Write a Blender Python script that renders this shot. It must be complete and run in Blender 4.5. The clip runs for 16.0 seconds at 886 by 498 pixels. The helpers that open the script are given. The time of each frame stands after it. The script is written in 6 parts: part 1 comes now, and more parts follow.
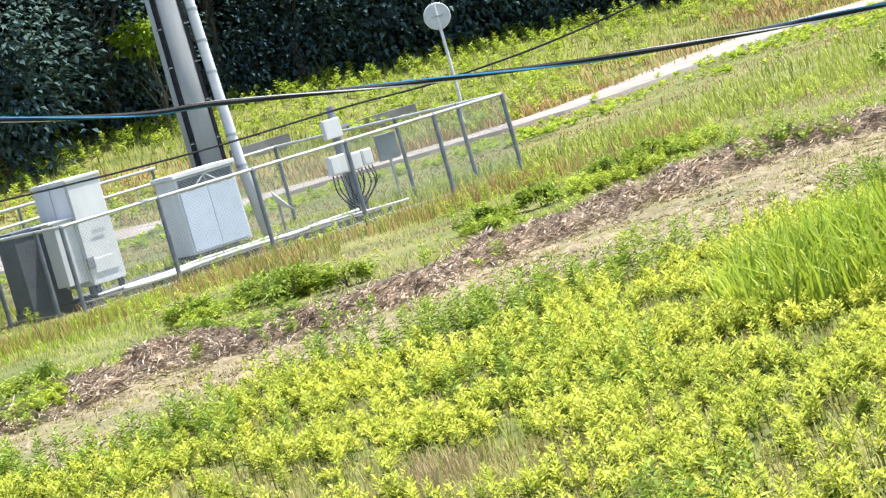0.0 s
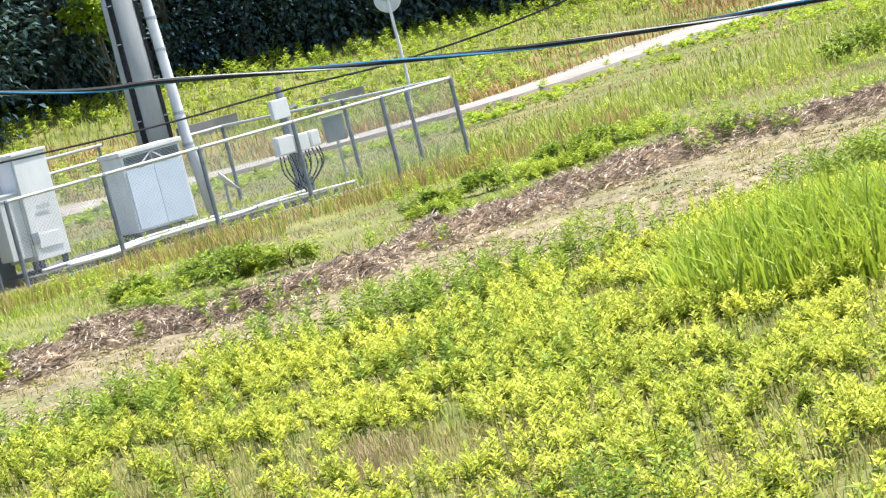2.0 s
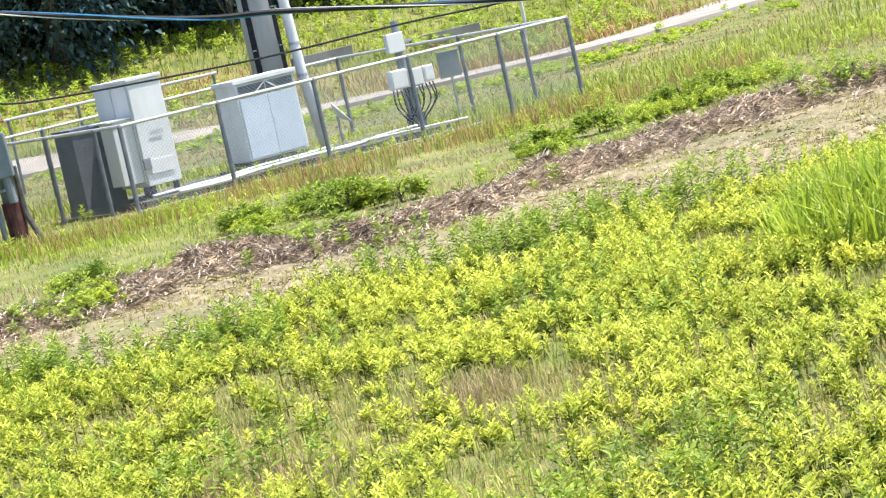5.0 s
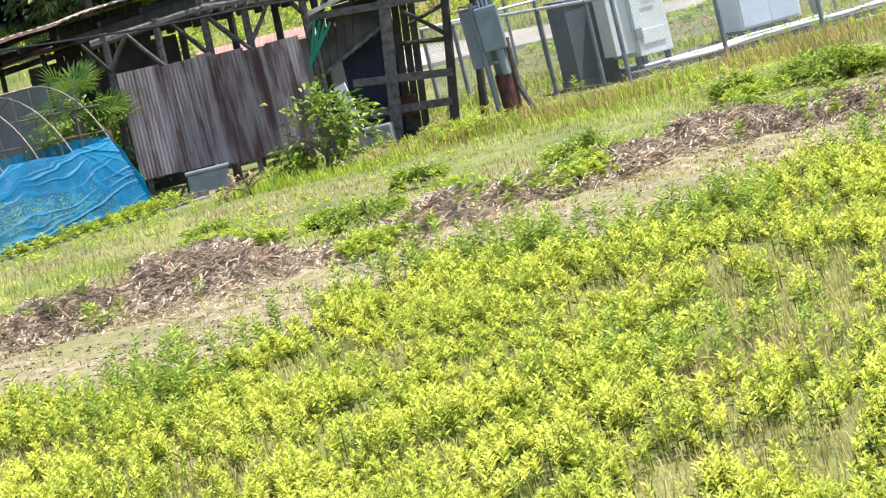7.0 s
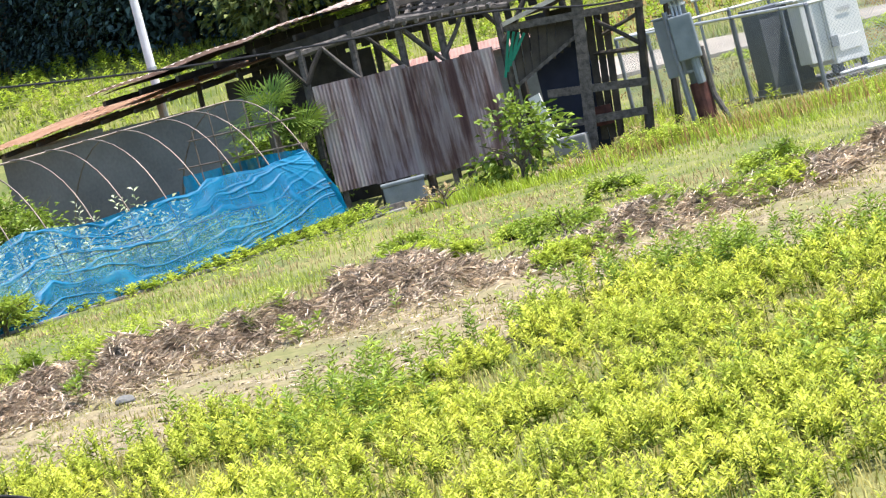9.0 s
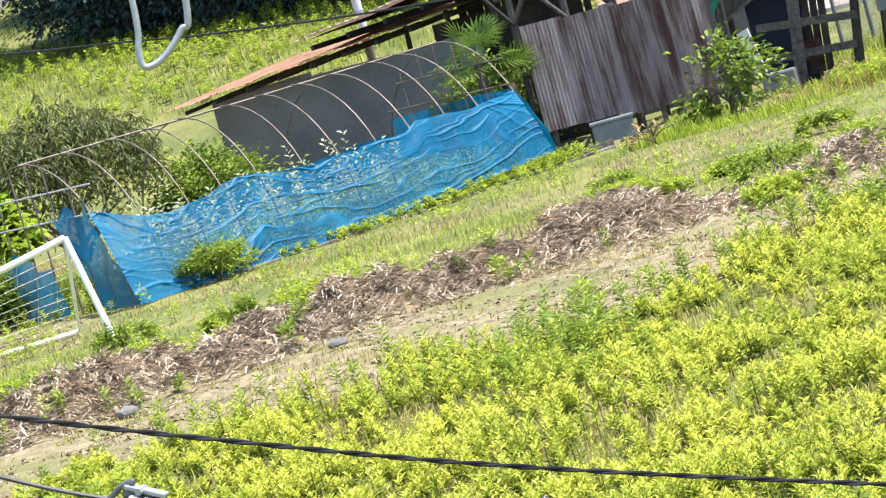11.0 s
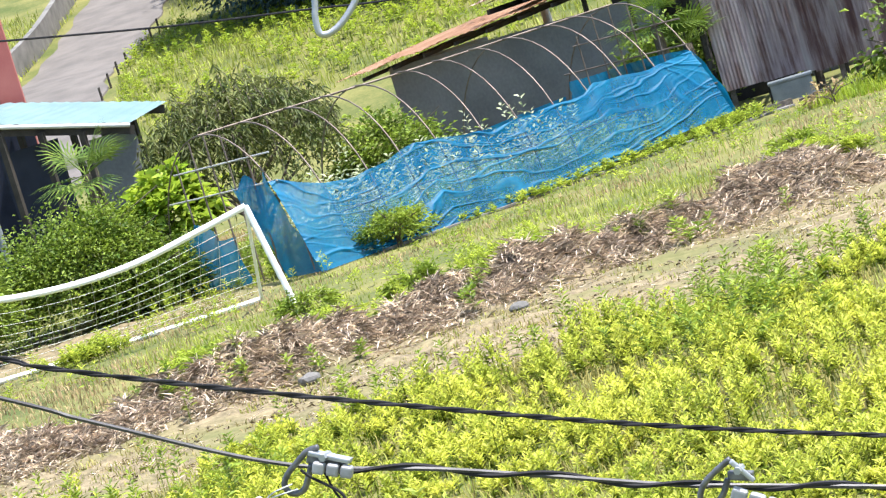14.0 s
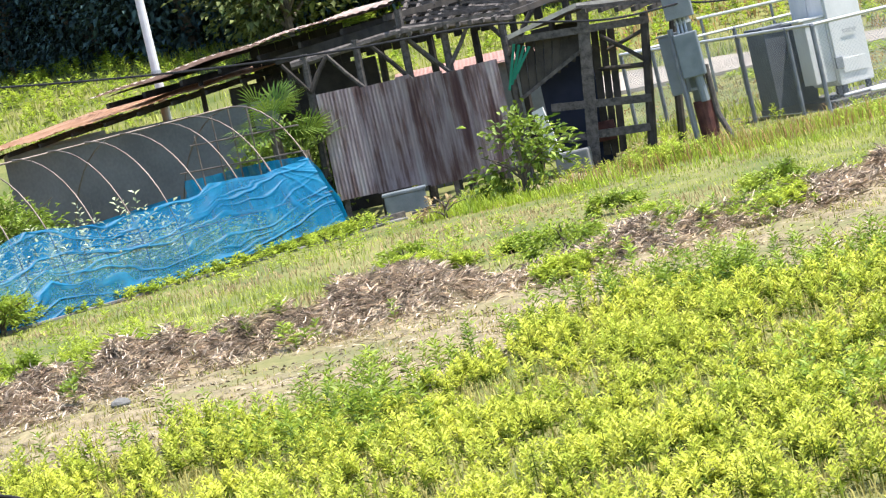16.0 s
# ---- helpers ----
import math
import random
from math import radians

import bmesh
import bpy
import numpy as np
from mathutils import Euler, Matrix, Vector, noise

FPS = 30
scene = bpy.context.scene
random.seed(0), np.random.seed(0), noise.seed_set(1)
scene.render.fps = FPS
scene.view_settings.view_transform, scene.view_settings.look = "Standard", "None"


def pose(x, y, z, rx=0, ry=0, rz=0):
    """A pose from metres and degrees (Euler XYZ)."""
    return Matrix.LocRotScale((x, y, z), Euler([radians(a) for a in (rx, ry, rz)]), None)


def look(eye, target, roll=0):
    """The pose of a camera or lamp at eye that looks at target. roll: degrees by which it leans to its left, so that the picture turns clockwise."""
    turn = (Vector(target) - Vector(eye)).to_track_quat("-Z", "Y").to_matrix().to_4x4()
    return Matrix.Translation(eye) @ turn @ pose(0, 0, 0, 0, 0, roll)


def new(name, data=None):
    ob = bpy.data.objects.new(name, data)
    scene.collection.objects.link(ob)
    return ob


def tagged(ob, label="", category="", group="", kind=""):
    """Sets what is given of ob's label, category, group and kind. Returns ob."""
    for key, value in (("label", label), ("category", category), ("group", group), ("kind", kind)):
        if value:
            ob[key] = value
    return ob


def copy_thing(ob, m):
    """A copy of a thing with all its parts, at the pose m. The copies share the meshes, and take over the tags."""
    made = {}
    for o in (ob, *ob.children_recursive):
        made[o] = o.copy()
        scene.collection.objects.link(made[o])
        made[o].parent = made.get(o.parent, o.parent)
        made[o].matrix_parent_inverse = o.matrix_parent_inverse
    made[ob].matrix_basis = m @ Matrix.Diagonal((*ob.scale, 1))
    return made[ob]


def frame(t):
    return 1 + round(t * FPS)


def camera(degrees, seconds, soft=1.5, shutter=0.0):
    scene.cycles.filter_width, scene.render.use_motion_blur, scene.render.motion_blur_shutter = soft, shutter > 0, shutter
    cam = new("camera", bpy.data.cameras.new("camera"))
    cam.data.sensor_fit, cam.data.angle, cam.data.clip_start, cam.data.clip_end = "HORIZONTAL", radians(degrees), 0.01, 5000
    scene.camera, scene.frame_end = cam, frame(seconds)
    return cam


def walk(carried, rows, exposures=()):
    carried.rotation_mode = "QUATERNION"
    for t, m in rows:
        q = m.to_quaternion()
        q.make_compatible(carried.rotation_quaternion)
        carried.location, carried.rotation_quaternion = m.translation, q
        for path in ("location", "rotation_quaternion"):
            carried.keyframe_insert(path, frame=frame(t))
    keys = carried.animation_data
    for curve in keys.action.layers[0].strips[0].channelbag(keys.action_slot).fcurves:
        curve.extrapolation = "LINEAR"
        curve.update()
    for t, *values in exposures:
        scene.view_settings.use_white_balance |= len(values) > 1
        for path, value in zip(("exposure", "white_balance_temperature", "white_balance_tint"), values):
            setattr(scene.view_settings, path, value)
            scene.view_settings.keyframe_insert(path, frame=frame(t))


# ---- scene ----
cam = camera(16.0, 16.0, soft=1.3)
EYE = 3.9
# seconds, tilt from straight down, lean, turn: the camera turns where it stands
ROWS = [
    (0.0, 85.749, 15.759, -1.157),
    (0.5, 85.578, 15.570, -1.298),
    (1.0, 85.397, 15.271, -1.506),
    (1.5, 85.255, 14.976, -1.758),
    (2.0, 85.204, 14.497, -2.089),
    (2.5, 85.233, 13.841, -2.450),
    (3.0, 85.313, 13.315, -2.779),
    (3.2, 85.341, 13.082, -2.890),
    (5.3, 84.291, 12.772, 1.556),
    (5.5, 84.077, 12.926, 2.742),
    (6.0, 83.726, 13.188, 5.599),
    (6.5, 83.825, 13.548, 7.890),
    (7.0, 84.303, 13.743, 9.226),
    (7.5, 84.877, 13.933, 9.960),
    (8.0, 85.224, 14.075, 10.700),
    (8.5, 85.382, 14.286, 11.616),
    (9.0, 85.376, 14.502, 12.840),
    (9.2, 85.375, 14.603, 13.369),
    (11.3, 85.248, 15.952, 17.313),
    (11.5, 85.218, 16.085, 17.780),
    (12.0, 85.137, 16.509, 19.194),
    (12.5, 85.096, 17.029, 20.878),
    (13.0, 85.167, 17.491, 21.960),
    (13.5, 85.351, 17.476, 21.747),
    (14.0, 85.556, 16.943, 20.013),
    (14.5, 85.667, 15.883, 17.453),
    (15.0, 85.678, 14.659, 15.069),
    (15.5, 85.638, 13.645, 13.511),
    (16.0, 85.606, 12.995, 12.956),
]
walk(cam, [(t, pose(0, 0, EYE, rx, ry, rz)) for t, rx, ry, rz in ROWS])

# ---- light ----
SUN_AZ, SUN_EL = radians(-85), radians(70)          # turned from straight ahead (left is plus), and up
sun_way = Vector((-math.sin(SUN_AZ) * math.cos(SUN_EL), math.cos(SUN_AZ) * math.cos(SUN_EL), math.sin(SUN_EL)))
world = bpy.data.worlds.new("sky")
world.use_nodes = True
scene.world = world
wn = world.node_tree
sky = wn.nodes.new("ShaderNodeTexSky")
sky.sky_type, sky.sun_disc = "NISHITA", False
sky.sun_elevation, sky.sun_rotation = SUN_EL, -SUN_AZ
wn.links.new(sky.outputs[0], wn.nodes["Background"].inputs[0])
wn.nodes["Background"].inputs[1].default_value = 0.15
sun = new("sun", bpy.data.lights.new("sun", "SUN"))
sun.data.energy, sun.data.angle, sun.data.color = 5.0, radians(0.5), (1.0, 0.95, 0.905)
sun.matrix_world = look(sun_way * 100, (0, 0, 0))
scene.view_settings.exposure = 1.15


# ---- materials ----
def mat(name, a, b, scale=8.0, rough=0.8, metal=0.0, bump=0.0, fine=60.0, translucent=0.0, island=0.0, detail=6.0, stretch=None, clear=0.0, spec=0.3):
    """Two colours mixed by noise at two scales; island: how far single pieces differ in brightness."""
    m = bpy.data.materials.new(name)
    m.use_nodes = True
    n, l = m.node_tree.nodes, m.node_tree.links
    bsdf, out = n["Principled BSDF"], n["Material Output"]
    src = n.new("ShaderNodeNewGeometry").outputs["Position"]
    if stretch is not None:
        mp = n.new("ShaderNodeMapping")
        mp.inputs["Scale"].default_value = stretch
        l.new(src, mp.inputs[0])
        src = mp.outputs[0]
    t1, t2 = n.new("ShaderNodeTexNoise"), n.new("ShaderNodeTexNoise")
    t1.inputs["Scale"].default_value, t1.inputs["Detail"].default_value = scale, detail
    t2.inputs["Scale"].default_value, t2.inputs["Detail"].default_value = fine, 3.0
    l.new(src, t1.inputs["Vector"]), l.new(src, t2.inputs["Vector"])
    mean = n.new("ShaderNodeMath")
    mean.operation = "MULTIPLY_ADD"
    l.new(t2.outputs["Fac"], mean.inputs[0])
    mean.inputs[1].default_value = 0.5
    l.new(t1.outputs["Fac"], mean.inputs[2])
    ramp = n.new("ShaderNodeMapRange")
    ramp.inputs["From Min"].default_value, ramp.inputs["From Max"].default_value = 0.55, 0.95
    l.new(mean.outputs[0], ramp.inputs["Value"])
    mix = n.new("ShaderNodeMix")
    mix.data_type = "RGBA"
    mix.inputs["A"].default_value, mix.inputs["B"].default_value = (*a, 1), (*b, 1)
    l.new(ramp.outputs[0], mix.inputs["Factor"])
    colour = mix.outputs["Result"]
    if island:
        geo = n.new("ShaderNodeNewGeometry")
        r = n.new("ShaderNodeMapRange")
        r.inputs["To Min"].default_value, r.inputs["To Max"].default_value = 1 - island, 1 + island
        l.new(geo.outputs["Random Per Island"], r.inputs["Value"])
        hsv = n.new("ShaderNodeHueSaturation")
        l.new(r.outputs[0], hsv.inputs["Value"])
        l.new(colour, hsv.inputs["Color"])
        colour = hsv.outputs[0]
    l.new(colour, bsdf.inputs["Base Color"])
    bsdf.inputs["Roughness"].default_value, bsdf.inputs["Metallic"].default_value = rough, metal
    bsdf.inputs["Specular IOR Level"].default_value = spec
    if bump:
        bp = n.new("ShaderNodeBump")
        bp.inputs["Strength"].default_value, bp.inputs["Distance"].default_value = bump, 0.02
        l.new(mean.outputs[0], bp.inputs["Height"])
        l.new(bp.outputs[0], bsdf.inputs["Normal"])
    last = bsdf.outputs[0]
    if translucent:
        tr, ms = n.new("ShaderNodeBsdfTranslucent"), n.new("ShaderNodeMixShader")
        l.new(colour, tr.inputs["Color"])
        ms.inputs[0].default_value = translucent
        l.new(last, ms.inputs[1]), l.new(tr.outputs[0], ms.inputs[2])
        last = ms.outputs[0]
    if clear:
        tr, ms = n.new("ShaderNodeBsdfTransparent"), n.new("ShaderNodeMixShader")
        ms.inputs[0].default_value = clear
        l.new(last, ms.inputs[1]), l.new(tr.outputs[0], ms.inputs[2])
        last = ms.outputs[0]
    l.new(last, out.inputs["Surface"])
    return m


M_WEED = mat("weed_leaf", (0.30, 0.365, 0.045), (0.59, 0.60, 0.09), 0.9, 0.6, translucent=0.36, island=0.45, fine=4, spec=0.22)
M_WEED_MID = mat("weed_fresh_leaf", (0.19, 0.28, 0.028), (0.42, 0.48, 0.06), 1.2, 0.6, translucent=0.36, island=0.4, fine=5, spec=0.2)
# shade between the shoots, put into the colour of the lower leaves
M_WEED_SHADE = mat("weed_shaded_leaf", (0.075, 0.125, 0.014), (0.21, 0.25, 0.03), 1.2, 0.7, translucent=0.3, island=0.5, fine=5, spec=0.12)
M_WEED_DARK = mat("weed_leaf_deep", (0.125, 0.205, 0.022), (0.31, 0.385, 0.05), 1.5, 0.55, translucent=0.35, island=0.4, fine=6)
M_GRASS = mat("grass_blade", (0.19, 0.25, 0.033), (0.40, 0.42, 0.085), 0.7, 0.6, translucent=0.4, island=0.4, fine=3)
M_REED = mat("reed_blade", (0.20, 0.30, 0.024), (0.39, 0.46, 0.05), 1.2, 0.5, translucent=0.45, island=0.35, fine=5)
M_DRY = mat("dry_grass", (0.26, 0.185, 0.09), (0.43, 0.33, 0.18), 1.0, 0.8, translucent=0.25, island=0.4, fine=5)
M_RUST_GRASS = mat("rusty_grass", (0.28, 0.15, 0.06), (0.40, 0.26, 0.11), 0.8, 0.8, translucent=0.25, island=0.4, fine=5)
M_STRAW = mat("straw", (0.30, 0.235, 0.18), (0.86, 0.75, 0.62), 3.5, 0.85, island=0.65, fine=9)
M_BUSH = mat("bush_leaf", (0.05, 0.105, 0.013), (0.25, 0.335, 0.045), 1.5, 0.55, translucent=0.3, island=0.5, fine=6, spec=0.3)
M_WOOD_BROWN = mat("brown_board", (0.09, 0.05, 0.035), (0.20, 0.12, 0.085), 4, 0.85, 0, 0.4)
M_CLOD = mat("earth_clod", (0.07, 0.055, 0.038), (0.26, 0.21, 0.14), 2.0, 0.95, island=0.5, fine=9)
M_BUSH_LIGHT = mat("fig_leaf", (0.20, 0.32, 0.03), (0.38, 0.47, 0.05), 1.5, 0.5, translucent=0.4, island=0.35, fine=6)
# bluish tint puts the haze before the far wood into the leaf colour
M_FOREST = mat("forest_leaf_haze", (0.034, 0.062, 0.076), (0.095, 0.15, 0.125), 0.35, 0.9, translucent=0.15, island=0.3, fine=2, spec=0.05)
M_BARK = mat("bark", (0.07, 0.055, 0.04), (0.16, 0.13, 0.10), 6, 0.9, bump=0.6, stretch=(4, 4, 1))
M_WILLOW = mat("hanging_leaf", (0.05, 0.08, 0.02), (0.19, 0.21, 0.07), 1.5, 0.6, translucent=0.3, island=0.45, fine=6)
M_STEEL = mat("galvanised_steel", (0.30, 0.32, 0.34), (0.42, 0.44, 0.46), 5, 0.5, 0.6, 0.05)
M_POST = mat("grey_post", (0.13, 0.14, 0.16), (0.22, 0.23, 0.25), 5, 0.55, 0.4, 0.05)
M_RAIL = mat("bright_rail", (0.40, 0.40, 0.40), (0.54, 0.54, 0.53), 4, 0.45, 0.3, 0.05)
M_CABINET = mat("cabinet_paint", (0.56, 0.56, 0.545), (0.68, 0.675, 0.655), 2.5, 0.5, 0, 0.03, stretch=(1, 1, 0.3))
M_CABINET_COOL = mat("cabinet_door_paint", (0.47, 0.53, 0.58), (0.54, 0.60, 0.65), 2.0, 0.4, 0, 0.03)
M_GREY_BOX = mat("grey_box_paint", (0.17, 0.185, 0.20), (0.23, 0.245, 0.26), 3, 0.5)
M_DARK_BOX = mat("dark_louvre", (0.085, 0.095, 0.112), (0.125, 0.137, 0.155), 3, 0.7, bump=0.1)
M_CONCRETE = mat("concrete", (0.12, 0.118, 0.112), (0.22, 0.212, 0.20), 1.5, 0.9, 0, 0.3, fine=40)
M_ASPHALT = mat("worn_road", (0.11, 0.102, 0.095), (0.17, 0.155, 0.142), 0.8, 0.95, 0, 0.3, fine=30)
M_SLAB = mat("slab_concrete", (0.06, 0.06, 0.058), (0.115, 0.11, 0.105), 1.2, 0.95, 0, 0.3, fine=30)
M_TRACK = mat("sandy_track", (0.21, 0.185, 0.16), (0.32, 0.285, 0.245), 0.8, 0.95, 0, 0.3, fine=20)
M_MONO = mat("mast_steel", (0.25, 0.26, 0.265), (0.35, 0.355, 0.35), 1.2, 0.6, 0.2, 0.05, stretch=(3, 3, 0.5))
M_PIPE = mat("white_pipe", (0.50, 0.505, 0.51), (0.62, 0.62, 0.62), 3, 0.45)
M_BLACK = mat("black_cable", (0.012, 0.012, 0.014), (0.03, 0.03, 0.034), 12, 0.7, spec=0.15)
M_RUST_RED = mat("red_base_paint", (0.055, 0.02, 0.018), (0.11, 0.042, 0.034), 6, 0.7)
M_WOOD = mat("weathered_wood", (0.045, 0.04, 0.038), (0.125, 0.11, 0.10), 9, 0.9, 0, 0.5, fine=40)
# pale tone puts the sunlight on the lean-to's edge boards into their colour
M_WOOD_LIT = mat("sunlit_edge_wood", (0.26, 0.24, 0.21), (0.42, 0.39, 0.35), 6, 0.85, 0, 0.4, fine=40)
M_POLE = mat("pole_grey", (0.13, 0.155, 0.175), (0.21, 0.235, 0.255), 3, 0.5, 0.2)
M_WIRE = mat("old_wire", (0.045, 0.045, 0.05), (0.085, 0.085, 0.09), 9, 0.5, 0.3)
# dark timber; inside the shed its colour also carries the roof's shade
M_WOOD_DARK_SHADE = mat("dark_and_shaded_wood", (0.025, 0.022, 0.02), (0.065, 0.055, 0.046), 3, 0.9, 0, 0.4)
M_TIN_ROOF = mat("rusted_roof", (0.46, 0.35, 0.30), (0.66, 0.57, 0.52), 0.9, 0.65, 0.15, 0.1, fine=12)
M_RUST_ROOF = mat("orange_rust_roof", (0.36, 0.19, 0.11), (0.50, 0.33, 0.22), 0.9, 0.7, 0.1, 0.1, fine=12)
M_SHED_WALL = mat("grey_shed_wall", (0.13, 0.135, 0.14), (0.20, 0.205, 0.21), 0.8, 0.8, 0, 0.1, fine=14)
M_TARP = mat("blue_net", (0.0, 0.125, 0.285), (0.003, 0.215, 0.41), 1.2, 0.5, translucent=0.4, clear=0.4, fine=25, spec=0.35)
M_HOOP = mat("hoop_tube", (0.11, 0.085, 0.07), (0.22, 0.18, 0.155), 3, 0.6, 0.4)
M_GOAL = mat("white_tube", (0.74, 0.74, 0.74), (0.82, 0.82, 0.82), 5, 0.4)
M_NET = mat("white_net", (0.62, 0.62, 0.60), (0.72, 0.72, 0.70), 8, 0.8)
M_GREEN_SHEET = mat("green_sheet", (0.01, 0.16, 0.10), (0.02, 0.26, 0.16), 3, 0.6, translucent=0.2)
# navy of the hanging sheet; also stands for the shade under the house canopy
M_NAVY_SHADE = mat("dark_sheet", (0.008, 0.012, 0.03), (0.02, 0.025, 0.05), 2, 0.7)
M_HOUSE = mat("red_wall", (0.34, 0.10, 0.09), (0.42, 0.15, 0.13), 1.0, 0.85, 0, 0.1)
M_CANOPY = mat("pale_blue_roof", (0.27, 0.42, 0.45), (0.33, 0.48, 0.50), 1.5, 0.5)
M_BEIGE = mat("beige_panel", (0.48, 0.38, 0.25), (0.56, 0.46, 0.32), 2, 0.8)
M_GLASS = mat("window_pane", (0.03, 0.05, 0.06), (0.05, 0.08, 0.09), 2, 0.08, spec=0.6)
M_MIRROR_BACK = mat("mirror_back", (0.40, 0.42, 0.44), (0.50, 0.52, 0.53), 5, 0.5, 0.3)


def bunched(m, clear):
    """Where the net lies in folds it is denser and lets less through."""
    n, l = m.node_tree.nodes, m.node_tree.links
    at, mul = n.new("ShaderNodeAttribute"), n.new("ShaderNodeMapRange")
    at.attribute_name = "bunch"
    mul.inputs["To Min"].default_value, mul.inputs["To Max"].default_value = clear, 0.03
    l.new(at.outputs["Fac"], mul.inputs["Value"])
    l.new(mul.outputs[0], n["Material Output"].inputs["Surface"].links[0].from_node.inputs[0])


bunched(M_TARP, 0.48)


# ---- geometry helpers ----
def mesh_of(name, bm, material=None, smooth=False):
    me = bpy.data.meshes.new(name)
    bm.to_mesh(me)
    bm.free()
    if material:
        me.materials.append(material)
    if smooth:
        me.shade_smooth()
    return me


def part(name, bm, material, parent, label="", smooth=False):
    ob = new(name, mesh_of(name, bm, material, smooth) if isinstance(bm, bmesh.types.BMesh) else bm)
    ob.parent = parent
    if label:
        ob["label"] = label
    return ob


def thing(name, m, label, category, group="", kind=""):
    ob = new(name)
    ob.matrix_world = m
    return tagged(ob, label, category, group, kind)


def box(x0, x1, y0, y1, z0, z1, bevel=0.0, bm=None):
    own = bm is None
    b = bmesh.new()
    bmesh.ops.create_cube(b, size=1.0, matrix=Matrix.Translation(((x0 + x1) / 2, (y0 + y1) / 2, (z0 + z1) / 2)) @ Matrix.Diagonal((x1 - x0, y1 - y0, z1 - z0, 1)))
    if bevel:
        bmesh.ops.bevel(b, geom=b.edges[:], offset=bevel, segments=2, affect="EDGES", profile=0.6)
    if own:
        return b
    tmp = bpy.data.meshes.new("tmp")
    b.to_mesh(tmp)
    b.free()
    bm.from_mesh(tmp)
    bpy.data.meshes.remove(tmp)
    return bm


def tube(points, radius, sides=8, bm=None, caps=True):
    """A tube along points; radius: one number or one a point."""
    bm = bm or bmesh.new()
    pts = [Vector(p) for p in points]
    rad = radius if isinstance(radius, (list, tuple)) else [radius] * len(pts)
    rings = []
    side = None
    for i, p in enumerate(pts):
        d = (pts[min(i + 1, len(pts) - 1)] - pts[max(i - 1, 0)]).normalized()
        if side is None:
            side = d.orthogonal().normalized()
        side = (side - d * side.dot(d)).normalized()
        up = d.cross(side)
        rings.append([bm.verts.new(p + (side * math.cos(a) + up * math.sin(a)) * rad[i]) for a in (2 * math.pi * k / sides for k in range(sides))])
    for r0, r1 in zip(rings, rings[1:]):
        for k in range(sides):
            bm.faces.new((r0[k], r0[(k + 1) % sides], r1[(k + 1) % sides], r1[k]))
    if caps:
        bm.faces.new(rings[0][::-1])
        bm.faces.new(rings[-1])
    return bm


def beam(p, q, w, h, bm=None):
    """A squared timber from p to q."""
    bm = bm or bmesh.new()
    p, q = Vector(p), Vector(q)
    d = (q - p).normalized()
    s = d.cross(Vector((0, 0, 1)))
    s = s.normalized() if s.length > 0.05 else Vector((1, 0, 0))
    u = s.cross(d)
    vs = []
    for c in (p, q):
        vs.append([bm.verts.new(c + s * a * w / 2 + u * b * h / 2) for a, b in ((-1, -1), (1, -1), (1, 1), (-1, 1))])
    for k in range(4):
        bm.faces.new((vs[0][k], vs[0][(k + 1) % 4], vs[1][(k + 1) % 4], vs[1][k]))
    bm.faces.new(vs[0][::-1])
    bm.faces.new(vs[1])
    return bm


def smooth_line(points, steps):
    """Catmull-Rom through points."""
    pts = [Vector(p) for p in points]
    out = []
    for i in range(len(pts) - 1):
        a, b, c, d = pts[max(i - 1, 0)], pts[i], pts[i + 1], pts[min(i + 2, len(pts) - 1)]
        for k in range(steps):
            t = k / steps
            out.append(0.5 * ((2 * b) + (c - a) * t + (2 * a - 5 * b + 4 * c - d) * t * t + (3 * b - a - 3 * c + d) * t ** 3))
    return out + [pts[-1]]


def mesh_from(name, verts, faces, material, slots=None, materials=None):
    """A mesh from arrays; faces all with the same number of corners."""
    verts, faces = np.asarray(verts, np.float32), np.asarray(faces, np.int32)
    me = bpy.data.meshes.new(name)
    me.vertices.add(len(verts))
    me.vertices.foreach_set("co", verts.ravel())
    k = faces.shape[1]
    me.loops.add(faces.size)
    me.loops.foreach_set("vertex_index", faces.ravel())
    me.polygons.add(len(faces))
    me.polygons.foreach_set("loop_start", np.arange(0, faces.size, k, dtype=np.int32))
    me.update(calc_edges=True)
    for m in materials or [material]:
        me.materials.append(m)
    if slots is not None:
        me.polygons.foreach_set("material_index", np.asarray(slots, np.int32))
    return me


rng = np.random.default_rng(7)


def unit(v):
    return v / np.maximum(np.linalg.norm(v, axis=1, keepdims=True), 1e-9)


def leaves(base, way, length, width, bend=0.25):
    """Kite-shaped folded leaves: verts and triangles."""
    n = len(base)
    way = unit(way)
    side = unit(np.cross(way, np.array([0, 0, 1.0]) + rng.normal(0, 0.25, (n, 3))))
    up = np.cross(side, way)
    L, W = np.broadcast_to(length, n)[:, None], np.broadcast_to(width, n)[:, None]
    mid = base + way * L * 0.45
    tip = base + way * L - np.array([0, 0, 1.0]) * L * bend
    v = np.stack([base, mid - side * W / 2 + up * W * 0.2, tip, mid + side * W / 2 + up * W * 0.2], 1).reshape(-1, 3)
    i = np.arange(n)[:, None] * 4
    f = np.concatenate([i + [0, 1, 2], i + [0, 2, 3]], 1).reshape(-1, 3)
    return v, f


